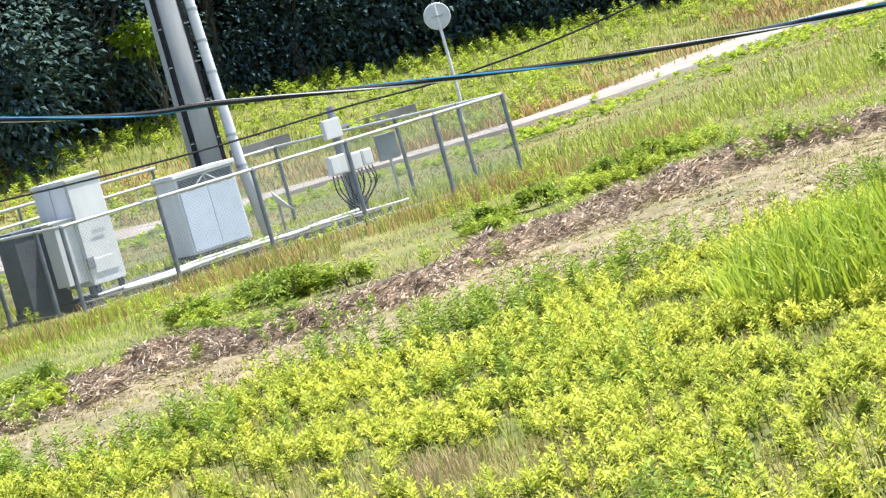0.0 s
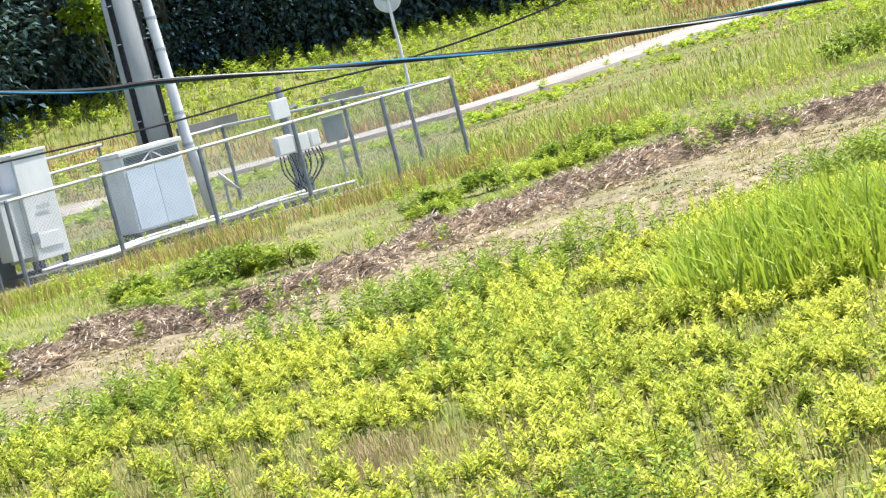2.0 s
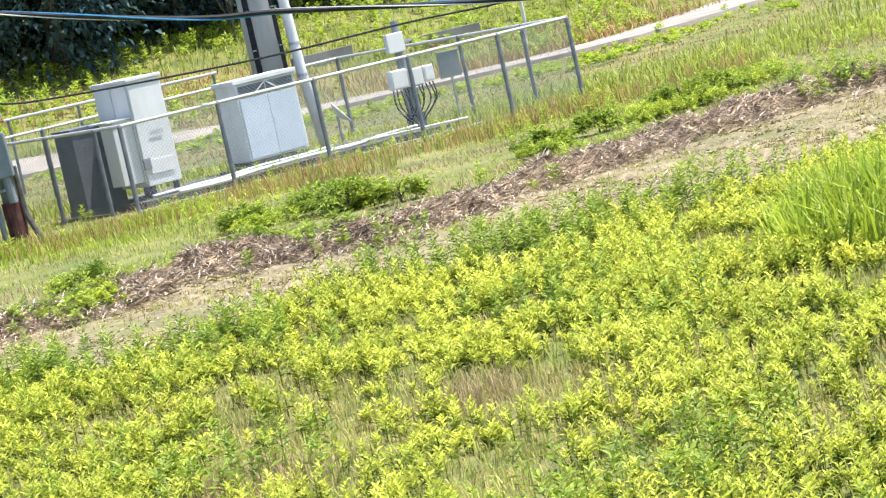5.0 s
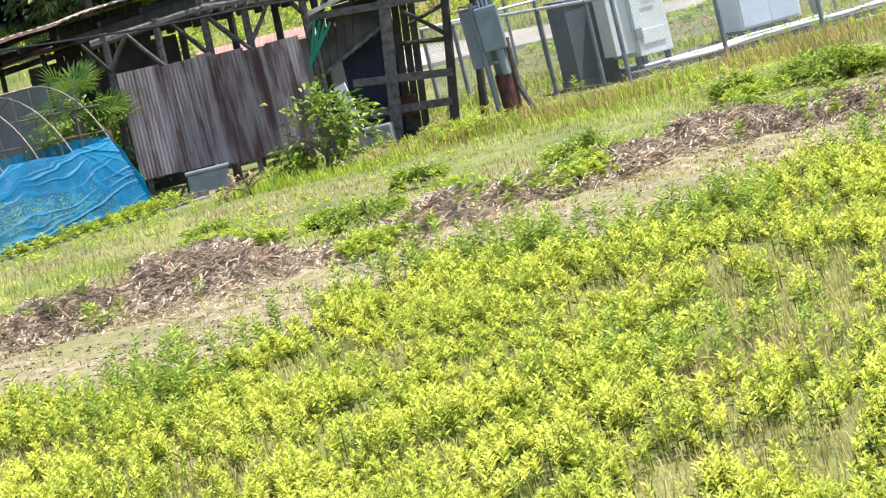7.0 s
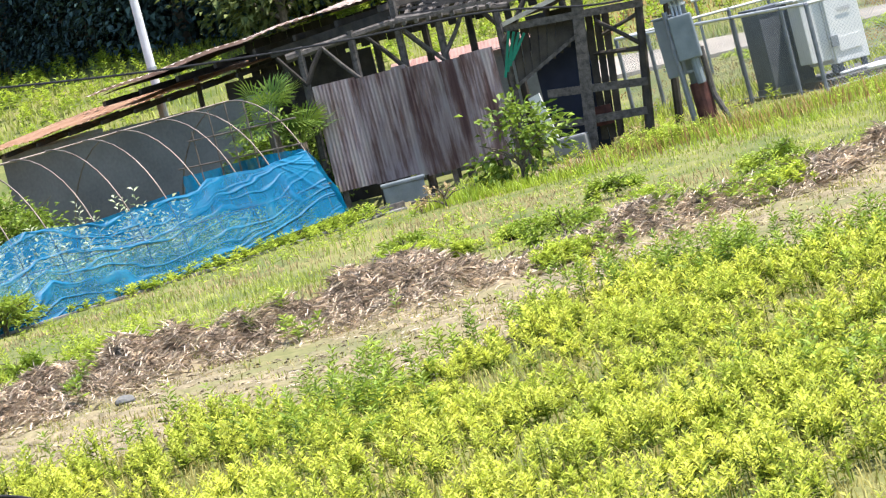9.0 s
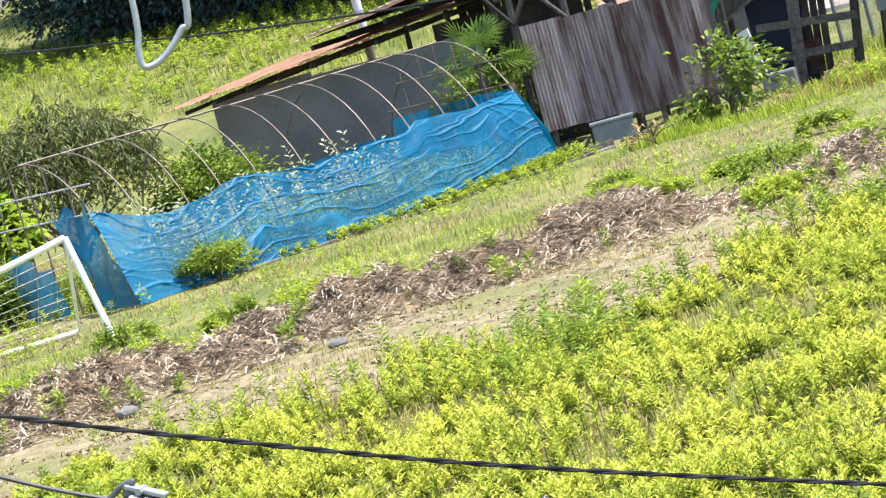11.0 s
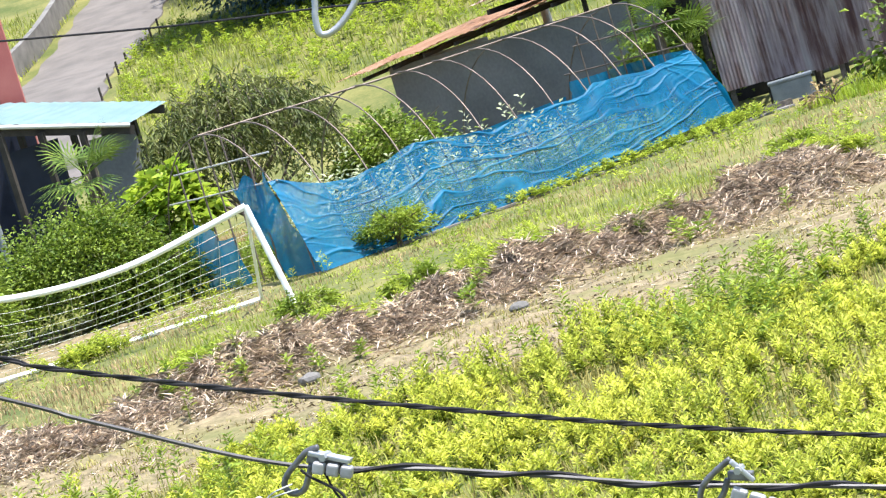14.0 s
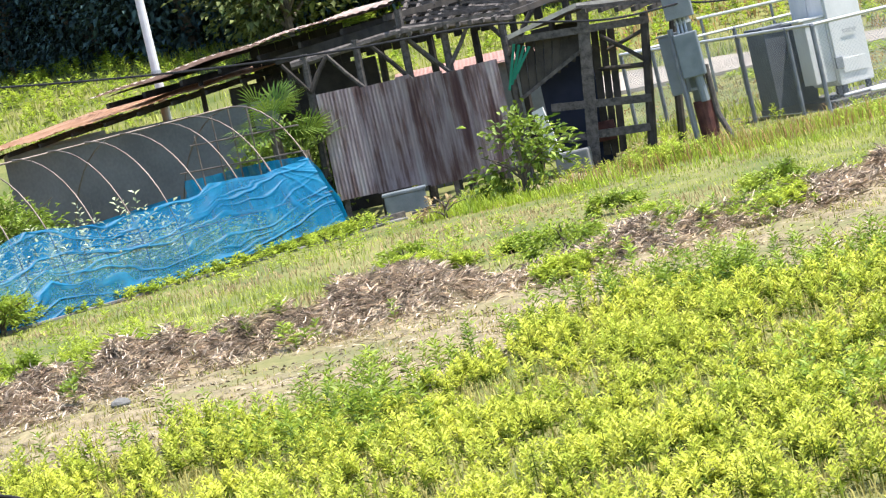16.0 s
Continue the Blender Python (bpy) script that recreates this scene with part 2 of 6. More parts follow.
def blades(base, height, width, lean, around=None):
    """Grass blades of two bent segments: verts and triangles."""
    n = len(base)
    a = rng.uniform(0, 2 * np.pi, n) if around is None else around
    out = np.stack([np.cos(a), np.sin(a), np.zeros(n)], 1)
    side = np.stack([-np.sin(a + rng.normal(0, 0.5, n)), np.cos(a), np.zeros(n)], 1)
    h, w, le = (np.broadcast_to(q, n)[:, None] for q in (height, width, lean))
    z = np.array([0, 0, 1.0])
    mid = base + z * h * 0.6 + out * h * le * 0.35
    tip = base + z * h * (1 - 0.35 * le) + out * h * le
    v = np.stack([base - side * w / 2, base + side * w / 2, mid - side * w * 0.4, mid + side * w * 0.4, tip], 1).reshape(-1, 3)
    i = np.arange(n)[:, None] * 5
    f = np.concatenate([i + [0, 1, 3], i + [0, 3, 2], i + [2, 3, 4]], 1).reshape(-1, 3)
    return v, f


def gather(parts):
    """Join (verts, triangles) pairs."""
    vs, fs, k = [], [], 0
    for v, f in parts:
        vs.append(v)
        fs.append(f + k)
        k += len(v)
    return np.concatenate(vs), np.concatenate(fs)


# ---- ground ----
WEED_EDGE = [(-40, 22), (-21, 26.3), (-17.3, 27.3), (-15, 27.9), (-14.5, 28.7), (-14, 29.8), (-13.2, 30.3), (-11.9, 30.8), (-10.9, 31.5), (-9.8, 31.6), (-8.6, 31.3), (-7.9, 33), (-7.6, 37), (-6.7, 36.9), (-5.5, 35.7), (-4, 34.9), (-3.5, 35.8), (-2.6, 37.7), (-1.6, 38.6), (0.6, 38.6), (2.1, 40.2), (3.5, 40.2), (5.2, 41), (8, 43), (12, 46), (30, 54)]
PILE = [(-40, 24), (-22, 31.7), (-20, 32.7), (-19.1, 33.3), (-17.7, 33.9), (-16.5, 34.8), (-15.8, 36.1), (-15.1, 37.3), (-14.1, 38.1), (-13.2, 39.2), (-12.2, 40.1), (-11.2, 40.6), (-9.6, 40.7), (-8.8, 42.2), (-7.2, 42.9), (-6.2, 44.5), (-5.2, 44.6), (-4.3, 45.9), (-3.1, 45.9), (-1.5, 45.8), (0.1, 47.4), (1.6, 50.3), (3.0, 50.8), (4.7, 53.5), (6.4, 54.1), (8, 53.5), (14, 58), (30, 66)]
ROAD = [(-18, 92.0), (-12, 93.5), (0, 95.5), (4.6, 97.5), (8.1, 103.4), (11.7, 109.2), (17.6, 113.8), (32, 118), (60, 122)]


def along(line, x):
    return np.interp(x, [p[0] for p in line], [p[1] for p in line])


def hill(x, y):
    """The height of the land without its small bumps."""
    x, y = np.asarray(x, float), np.asarray(y, float)
    start, top = np.clip(98 + 0.75 * x, 78, 118), 2.9 - 0.045 * np.clip(x, -90, 45)
    u = np.maximum((y - start) / 32, 0)
    ramp = np.where(u < 1, np.minimum(u, 1) ** 2 * (3 - 2 * np.minimum(u, 1)), 1 + np.minimum(u - 1, 2.5) * 0.9)
    return top * ramp


def wobble(x, y, k):
    """Cheap smooth noise in -1..1."""
    return (np.sin(x * 1.7 * k + 1.3 * np.sin(y * 0.9 * k)) + np.sin(y * 2.1 * k + 1.7 * np.sin(x * 1.1 * k + 2.0)) + np.sin((x + y) * 0.83 * k + 0.7)) / 3


def pile_height(x, y):
    c = along(PILE, x)
    d = (y - c) / 1.05
    gap = np.where((x > -9.9) & (x < -8.9), 0.3, 1.0)
    left = np.where(x < -9.4, 1.0, 0.6)
    return np.exp(-d * d * 1.2) * 0.38 * gap * left * np.maximum(0.75 + 0.6 * wobble(x, y, 1.3) + 0.4 * wobble(x, y, 3.1) + 0.3 * wobble(x, y, 6.3) + 0.2 * wobble(x + 3, y, 10.7), 0.05)


def land(x, y):
    return hill(x, y) + pile_height(x, y) * (np.abs(x) < 40)


def soil_at(x, y):
    """1 on the bare earth beside the heap, 0 on the grown field."""
    e, p = along(WEED_EDGE, x), along(PILE, x)
    s = np.clip((y - e + 0.5) / 0.9, 0, 1) * np.clip((p + 1.6 - y) / 1.0, 0, 1)
    yard = np.clip(1.6 - np.hypot((x + 27.6) / 3.6, (y - 49.6) / 3.2), 0, 1)          # bare earth under the bushes
    front = np.clip(1.5 - np.hypot((x + 13.5) / 2.6, (y - 61.3) / 1.3), 0, 0.8)          # trodden earth before the shed
    yard = np.maximum(yard, front)
    patch = np.clip(0.9 + 0.55 * wobble(x, y, 0.8) + 0.5 * wobble(x, y, 2.2), 0.25, 1)
    return np.clip(np.maximum(s * patch, yard), 0, 1)


def ground():
    near = lambda a, b, s: list(np.arange(a, b, s))
    xs = np.array([-3000, -1200, -500, -250, -150, -110] + near(-90, -34, 2.0) + near(-34, 14, 0.22) + near(14, 60, 2.0) + [70, 110, 200, 500, 1200, 3000])
    ys = np.array([-3000, -900, -300, -100, -30, 0, 10] + near(16, 62, 0.22) + near(62, 160, 1.6) + [170, 190, 230, 300, 500, 900, 1800, 3000])
    X, Y = np.meshgrid(xs, ys)
    Z = land(X, Y)
    fine = (X > -34) & (X < 14) & (Y > 16) & (Y < 62)
    Z = Z + fine * (0.02 * wobble(X, Y, 2.3) + 0.03 * wobble(X, Y, 6.1) * soil_at(X, Y) + rng.normal(0, 0.022, X.shape) * (0.3 + soil_at(X, Y)))
    nx, ny = len(xs), len(ys)
    i = (np.arange(ny - 1)[:, None] * nx + np.arange(nx - 1)[None, :]).ravel()
    me = mesh_from("ground", np.stack([X, Y, Z], -1).reshape(-1, 3), np.stack([i, i + 1, i + 1 + nx, i + nx], 1), None, materials=[M_GROUND])
    soil = me.attributes.new("soil", "FLOAT", "POINT")
    soil.data.foreach_set("value", soil_at(X, Y).ravel().astype(np.float32))
    heap = me.attributes.new("heap", "FLOAT", "POINT")
    heap.data.foreach_set("value", np.clip(pile_height(X, Y) * 3.2 * (np.abs(X) < 40), 0, 0.9).ravel().astype(np.float32))
    me.shade_smooth()
    return tagged(new("ground", me), "grassy field with a strip of bare brown earth", "ground", kind="structure")


def ground_material():
    m = mat("field_soil", (0.065, 0.09, 0.02), (0.19, 0.18, 0.06), 0.5, 0.95, 0, 0.9, fine=9)
    n, l = m.node_tree.nodes, m.node_tree.links
    bsdf = n["Principled BSDF"]
    old = bsdf.inputs["Base Color"].links[0].from_socket
    at, mix, tex, ramp = n.new("ShaderNodeAttribute"), n.new("ShaderNodeMix"), n.new("ShaderNodeTexNoise"), n.new("ShaderNodeValToRGB")
    at.attribute_name = "soil"
    geo = n.new("ShaderNodeNewGeometry")
    l.new(geo.outputs["Position"], tex.inputs["Vector"])
    tex.inputs["Scale"].default_value, tex.inputs["Detail"].default_value, tex.inputs["Roughness"].default_value = 4.2, 12, 0.85
    ramp.color_ramp.elements[0].position, ramp.color_ramp.elements[0].color = 0.40, (0.095, 0.08, 0.045, 1)
    ramp.color_ramp.elements[1].position, ramp.color_ramp.elements[1].color = 0.63, (0.33, 0.265, 0.16, 1)
    l.new(tex.outputs["Fac"], ramp.inputs[0])
    mix.data_type = "RGBA"
    l.new(at.outputs["Fac"], mix.inputs["Factor"])
    l.new(old, mix.inputs["A"]), l.new(ramp.outputs[0], mix.inputs["B"])
    # dark rotting straw below the heap
    ha, rot = n.new("ShaderNodeAttribute"), n.new("ShaderNodeMix")
    ha.attribute_name = "heap"
    rot.data_type = "RGBA"
    rot.inputs["B"].default_value = (0.17, 0.13, 0.095, 1)
    l.new(ha.outputs["Fac"], rot.inputs["Factor"]), l.new(mix.outputs["Result"], rot.inputs["A"])
    l.new(rot.outputs["Result"], bsdf.inputs["Base Color"])
    return m


M_GROUND = ground_material()
ground()


def ribbon(name, line, half, lift, material, label, kind="structure"):
    """A strip laid on the land along a line, with a thin edge."""
    pts = smooth_line([(x, y, 0) for x, y in line], 12)
    bm = bmesh.new()
    rows = []
    for i, p in enumerate(pts):
        d = (pts[min(i + 1, len(pts) - 1)] - pts[max(i - 1, 0)]).normalized()
        s = Vector((-d.y, d.x, 0))
        row = []
        for a, dz in ((-1.02, -0.25), (-1.0, 0), (-0.5, 0.01), (0, 0.02), (0.5, 0.01), (1.0, 0), (1.02, -0.25)):
            q = p + s * half * (a + 0.06 * math.sin(i * 1.3 + a))
            row.append(bm.verts.new((q.x, q.y, float(land(q.x, q.y)) + lift + dz)))
        rows.append(row)
    for r0, r1 in zip(rows, rows[1:]):
        for k in range(6):
            bm.faces.new((r0[k], r0[k + 1], r1[k + 1], r1[k]))
    return tagged(new(name, mesh_of(name, bm, material)), label, "road", kind=kind)


ribbon("road", ROAD, 1.6, 0.12, M_TRACK, "narrow pale country road between weedy verges")


# ---- the fenced mast compound ----
COMP = pose(-7.3, 63.6, 0, 0, 0, 31.9)        # x along the front fence, y towards the back
CW, CD, FH = 11.15, 10.4, 1.88


def chain_mesh(width, height, step=0.085, w=0.0028):
    """Crossing wires of a chain-link panel in the x-z plane."""
    vs, fs = [], []
    for s in (1, -1):
        c = -height
        while c < width:
            x0, x1 = max(0, c), min(width, c + height)
            if x1 - x0 > 0.02:
                z0, z1 = x0 - c, x1 - c
                if s < 0:
                    z0, z1 = height - z0, height - z1
                k = len(vs)
                o = 0.003 * s
                vs += [(x0 - w / 1.4, o, z0 + s * w / 1.4), (x0 + w / 1.4, o, z0 - s * w / 1.4), (x1 + w / 1.4, o, z1 - s * w / 1.4), (x1 - w / 1.4, o, z1 + s * w / 1.4)]
                fs.append((k, k + 1, k + 2, k + 3))
            c += step
    return mesh_from("chain_mesh", vs, fs, M_STEEL)


def fence_run(name, x0, y0, x1, y1, stops, label, first=True, last=True):
    """A run of chain-link fence; stops: where its posts stand, in metres from its start."""
    d = Vector((x1 - x0, y1 - y0, 0))
    L = d.length
    f = thing(name, COMP @ pose(x0, y0, 0, 0, 0, math.degrees(math.atan2(d.y, d.x))), label, "fence", group="chain-link fence")
    for i, x in enumerate(stops):
        if (i == 0 and not first) or (i == len(stops) - 1 and not last):
            continue
        bm = tube([(x, 0, -0.1), (x, 0, FH)], 0.05, 8)
        tube([(x, 0, FH * 0.55), (x, 0, FH * 0.55 + 0.03)], 0.058, 8, bm)
        tube([(x, 0, FH - 0.02), (x, 0, FH + 0.03)], [0.058, 0.035], 8, bm)
        part("post", bm, M_POST, f)
    part("top_rail", tube([(-0.03, 0, FH), (L + 0.03, 0, FH)], 0.036, 8), M_RAIL, f, "bright galvanised top rail")
    part("bottom_wire", tube([(0, 0, 0.12), (L, 0, 0.12)], 0.008, 5), M_STEEL, f)
    for a, b in zip(stops, stops[1:]):
        p = part("chain_mesh", chain_mesh(b - a, FH - 0.12), None, f)
        p.matrix_local = pose(a, 0, 0.1)
    return f


fence_run("fence", 0, 0, CW, 0, (0, 2.28, 4.6, 6.96, 9.28, CW), "grey chain-link fence with steel posts round the mast compound")
fence_run("fence", 0, CD, 0, 0, (0, 1.92, 4.3, 6.69, 9.15, CD), "grey chain-link fence with steel posts beside the leaning pole", last=False)
fence_run("fence", CW, 0, CW, CD, (0, 1.87, 4.6, 7.5, CD), "grey chain-link side fence of the mast compound", first=False)
fence_run("fence", CW, CD, 0, CD, (0, 2.7, 5.4, 8.2, CW), "grey chain-link back fence of the mast compound", first=False, last=False)


def far_barrier():
    c = thing("pipe_barrier", pose(-12.6, 84.0, 0, 0, 0, 3), "pale pipe barrier on thin posts beyond the compound", "barrier")
    for x in (0.1, 2.0, 3.9, 5.7):
        part("post", tube([(x, 0, -0.1), (x, 0, 2.02)], 0.04, 8), M_POST, c)
    part("rail", tube([(0, 0, 2.05), (5.8, 0, 2.05)], 0.045, 8), M_RAIL, c)


far_barrier()


def slab():
    bm = box(1.0, 8.7, 1.7, 5.0, -0.05, 0.16, 0.02)
    s = tagged(new("concrete_slab", mesh_of("concrete_slab", bm, M_SLAB)), "weathered concrete slab under the equipment cabinets", "slab", kind="structure")
    s.matrix_world = COMP


slab()


def cabinet_tall():
    c = thing("equipment_cabinet", COMP @ pose(1.42, 2.18, 0.16), "tall off-white metal equipment cabinet on a plinth", "cabinet")
    W, D, Z0, Z1 = 0.78, 1.7, 0.26, 2.5
    part("body", box(0, W, 0, D, Z0, Z1, 0.015), M_CABINET, c)
    part("lid", box(-0.03, W + 0.03, -0.03, D + 0.03, Z1 + 0.003, Z1 + 0.07, 0.012), M_CABINET, c)
    for x in (0.06, W - 0.16):
        for y in (0.06, D - 0.16):
            part("foot", box(x, x + 0.1, y, y + 0.1, 0, Z0 - 0.003), M_DARK_BOX, c)
    part("door", box(-0.028, -0.003, 0.08, 0.8, Z0 + 0.08, Z1 - 0.08, 0.006), M_CABINET, c)
    part("door", box(-0.028, -0.003, 0.86, D - 0.06, Z0 + 0.08, Z1 - 0.08, 0.006), M_CABINET, c)
    side = part("side_box", box(-0.5, -0.032, 0.12, 0.72, 0.38, 1.74, 0.012), M_CABINET, c, "shallow side box with a small hood")
    part("hood", box(-0.62, -0.034, 0.09, 0.98, 1.744, 1.785, 0.006), M_CABINET, side)
    part("lock_box", box(-0.05, 0.12, -0.075, -0.003, 0.62, 0.86, 0.01), M_GREY_BOX, c)
    part("vent", box(0.12, W - 0.12, -0.022, -0.003, 0.5, 0.8, 0.004), M_CABINET, c)
    bm = bmesh.new()
    for i in range(5):
        box(0.25, W - 0.2, -0.026, -0.0235, 1.32 + i * 0.018, 1.326 + i * 0.018, 0, bm)
    part("label_plate", bm, M_GREY_BOX, c, "small faint plate of unreadable lines")
    return c


def cabinet_wide():
    c = thing("equipment_cabinet", COMP @ pose(4.70, 3.75, 0.16), "wide white metal equipment cabinet with a louvred top", "cabinet")
    W, D, Z0, Z1 = 1.52, 0.95, 0.14, 1.86
    part("plinth", box(0.05, W - 0.05, 0.05, D - 0.05, 0, Z0 - 0.003), M_CONCRETE, c)
    part("body", box(0, W, 0, D, Z0, Z1, 0.015), M_CABINET, c)
    part("lid", box(-0.05, W + 0.05, -0.06, D + 0.05, Z1 + 0.003, Z1 + 0.1, 0.015), M_CABINET, c)
    half = (W - 0.1) / 2
    for i in range(2):
        d = part("door", box(0.05 + i * half + 0.004, 0.05 + (i + 1) * half - 0.004, -0.03, -0.003, Z0 + 0.05, Z1 - 0.34, 0.006), M_CABINET_COOL, c, "pale blue-grey door")
        part("handle", box(half * (0.9 if i == 0 else 1.13), half * (0.94 if i == 0 else 1.17), -0.04, -0.033, 0.95, 1.05, 0.003), M_CABINET_COOL, d)
        lv = bmesh.new()
        for k in range(9):
            box(0.07 + i * half, 0.05 + (i + 1) * half - 0.02, -0.025, -0.006, Z1 - 0.31 + k * 0.03, Z1 - 0.295 + k * 0.03, 0, lv)
        part("louvre", lv, M_DARK_BOX, c, "dark louvred vent")
        x0, x1 = 0.05 + i * half, 0.05 + (i + 1) * half
        br = beam((x1 if i == 0 else x0, -0.034, Z1 - 0.04), (x0 + half / 2, -0.034, Z1 - 0.3), 0.015, 0.03)
        part("brace", br, M_CABINET, c)
    return c


def cabinet_dark():
    c = thing("louvred_cabinet", COMP @ pose(0.5, 3.5, 0.0), "dark grey louvred cabinet behind the chain-link mesh", "cabinet")
    part("plinth", box(0.0, 1.0, 0, 0.95, 0, 0.18, 0.01), M_CONCRETE, c)
    part("body", box(0.03, 0.97, 0.03, 0.92, 0.183, 1.85, 0.01), M_DARK_BOX, c)
    part("lid", box(0, 1.0, 0, 0.95, 1.853, 1.93, 0.01), M_DARK_BOX, c)
    return c


cabinet_tall(), cabinet_wide(), cabinet_dark()


def mast():
    c = thing("mast", COMP @ pose(6.9, 6.05, 0), "thick grey steel mast with black cable ladders and a white conduit", "mast")
    part("shaft", tube([(0, 0, 0), (0, 0, 4), (0, 0, 14)], [0.42, 0.40, 0.34], 24, caps=True), M_MONO, c, smooth=True)
    part("base_plate", tube([(0, 0, 0), (0, 0, 0.08)], 0.62, 24), M_CONCRETE, c)
    for a in (-118, -22):
        x, y = 0.43 * math.cos(radians(a - 32)), 0.43 * math.sin(radians(a - 32))
        for k in range(3):
            o = (k - 1) * 0.05
            tx, ty = -math.sin(radians(a - 32)), math.cos(radians(a - 32))
            part("feeder_cable", tube([(x + tx * o, y + ty * o, 0.1), (x * 0.86 + tx * o, y * 0.86 + ty * o, 14)], 0.026, 6), M_BLACK, c, "black feeder cable strapped to the shaft")
        for z in np.arange(0.8, 9, 0.9):
            part("clamp", box(x - 0.08, x + 0.08, y - 0.05, y + 0.05, z, z + 0.03, 0.005), M_POST, c)
    a = radians(-37)
    x, y = 0.62 * math.cos(a), 0.62 * math.sin(a)
    pts = [(x + 0.22, y - 0.12, 0.0), (x + 0.08, y - 0.04, 2.0), (x - 0.08, y + 0.04, 8), (x - 0.14, y + 0.06, 14)]
    part("conduit", tube(pts, 0.125, 12), M_PIPE, c, "thick white plastic conduit", smooth=True)
    ring = mesh_of("collar", tube([(0, 0, 0), (0, 0, 0.07)], 0.135, 12), M_STEEL)
    for z in np.arange(1.8, 8, 0.75):
        p = part("collar", ring, None, c)
        p.matrix_local = pose(x + 0.08 - 0.16 * (z - 2) / 6, y - 0.04 + 0.08 * (z - 2) / 6, z)
    return c


mast()


def meter_rack():
    c = thing("meter_rack", COMP @ pose(8.45, 2.75, 0), "steel pole with grey meter boxes and hanging black cables", "meter rack")
    part("pole", tube([(0, 0, 0), (0, 0, 2.62)], 0.09, 12), M_GREY_BOX, c)
    part("meter_box", box(-0.42, 0.02, -0.24, -0.1, 1.92, 2.36, 0.02), M_CABINET, c)
    part("bracket", box(-0.35, 0.3, -0.1, -0.06, 2.1, 2.16), M_STEEL, c)
    part("bracket", box(-0.55, 0.55, -0.1, -0.06, 1.2, 1.27), M_STEEL, c)
    for x0, x1, z0, z1 in ((-0.55, -0.12, 1.12, 1.55), (-0.06, 0.28, 1.1, 1.5), (0.31, 0.58, 1.14, 1.5)):
        b = part("switch_box", box(x0, x1, -0.28, -0.1, z0, z1, 0.02), M_CABINET, c)
        part("lid", box(x0 + 0.03, x1 - 0.03, -0.3, -0.283, z0 + 0.03, z1 - 0.03, 0.006), M_CABINET, b)
    r = random.Random(3)
    for i in range(12):
        x = -0.5 + i * 0.095
        e = r.uniform(-0.12, 0.12)
        pts = smooth_line([(x, -0.19, 1.12), (x + r.uniform(-0.06, 0.06), -0.2, 0.7), (e - 0.05, -0.12 + r.uniform(-0.05, 0.05), 0.22), (e, -0.05, 0.17)], 5)
        part("cable", tube(pts, 0.017, 5), M_BLACK, c)
    part("gland_box", box(-0.16, 0.2, -0.16, 0.12, 0.16, 0.5, 0.02), M_DARK_BOX, c)


meter_rack()


def small_cabinet(x, y, w, h, label):
    c = thing("control_box", pose(x, y, 0, 0, 0, 12), label, "box")
    part("stand", tube([(w / 2, 0.1, 0), (w / 2, 0.1, 0.9)], 0.03, 8), M_STEEL, c)
    part("body", box(0, w, 0, 0.22, 0.9, 0.9 + h, 0.012), M_GREY_BOX, c)
    part("lid", box(-0.02, w + 0.02, -0.02, 0.24, 0.903 + h, 0.93 + h, 0.005), M_GREY_BOX, c)


small_cabinet(-0.85, 76.0, 0.5, 0.6, "small grey control box on a steel stand")


def dish():
    c = thing("satellite_dish", COMP @ pose(7.9, 5.2, 0), "white satellite dish lying tilted on a short stand", "dish")
    bm = bmesh.new()
    rings = []
    for i in range(6):
        r = 0.42 * i / 5
        rings.append([bm.verts.new((r * math.cos(a), r * math.sin(a), 0.42 * (i / 5) ** 2 * 0.38)) for a in (2 * math.pi * k / 20 for k in range(20))])
    for r0, r1 in zip(rings[1:], rings[2:]):
        for k in range(20):
            bm.faces.new((r0[k], r0[(k + 1) % 20], r1[(k + 1) % 20], r1[k]))
    bm.faces.new(rings[1])
    bmesh.ops.delete(bm, geom=rings[0], context="VERTS")
    bmesh.ops.solidify(bm, geom=bm.faces[:], thickness=0.012)
    d = part("reflector", bm, M_CABINET, c, smooth=True)
    d.matrix_local = pose(0, 0, 0.75, 48, 26, 40) @ Matrix.Scale(0.78, 4)
    part("stand", tube([(0.02, 0.05, 0), (0.02, 0.05, 0.75)], 0.03, 8), M_STEEL, c)
    part("base", box(-0.25, 0.25, -0.2, 0.3, 0, 0.06), M_CONCRETE, c)


dish()


def conduit_on_slab(points, r, label):
    pts = smooth_line(points, 8)
    p = tagged(new("conduit", mesh_of("conduit", tube(pts, r, 8), M_PIPE, True)), label, "conduit", group="white conduits on the slab")
    p.matrix_world = COMP


conduit_on_slab([(1.6, 1.25, 0.22), (2.6, 1.2, 0.2), (3.6, 1.6, 0.22), (4.9, 1.7, 0.24), (6.2, 1.9, 0.21), (7.3, 2.5, 0.22), (8.2, 2.3, 0.25)], 0.04, "white corrugated conduit lying along the concrete slab")
conduit_on_slab([(1.9, 1.6, 0.22), (2.8, 1.7, 0.2), (3.7, 1.95, 0.22), (5.2, 2.2, 0.22), (6.7, 2.3, 0.21), (8.0, 1.5, 0.22), (8.8, 1.1, 0.22)], 0.028, "thin white conduit lying along the concrete slab")
conduit_on_slab([(1.3, 1.9, 0.22), (2.3, 1.95, 0.23), (3.1, 2.1, 0.22), (4.4, 2.9, 0.22), (5.7, 2.9, 0.22), (6.6, 3.4, 0.22)], 0.035, "white conduit between the equipment cabinets")


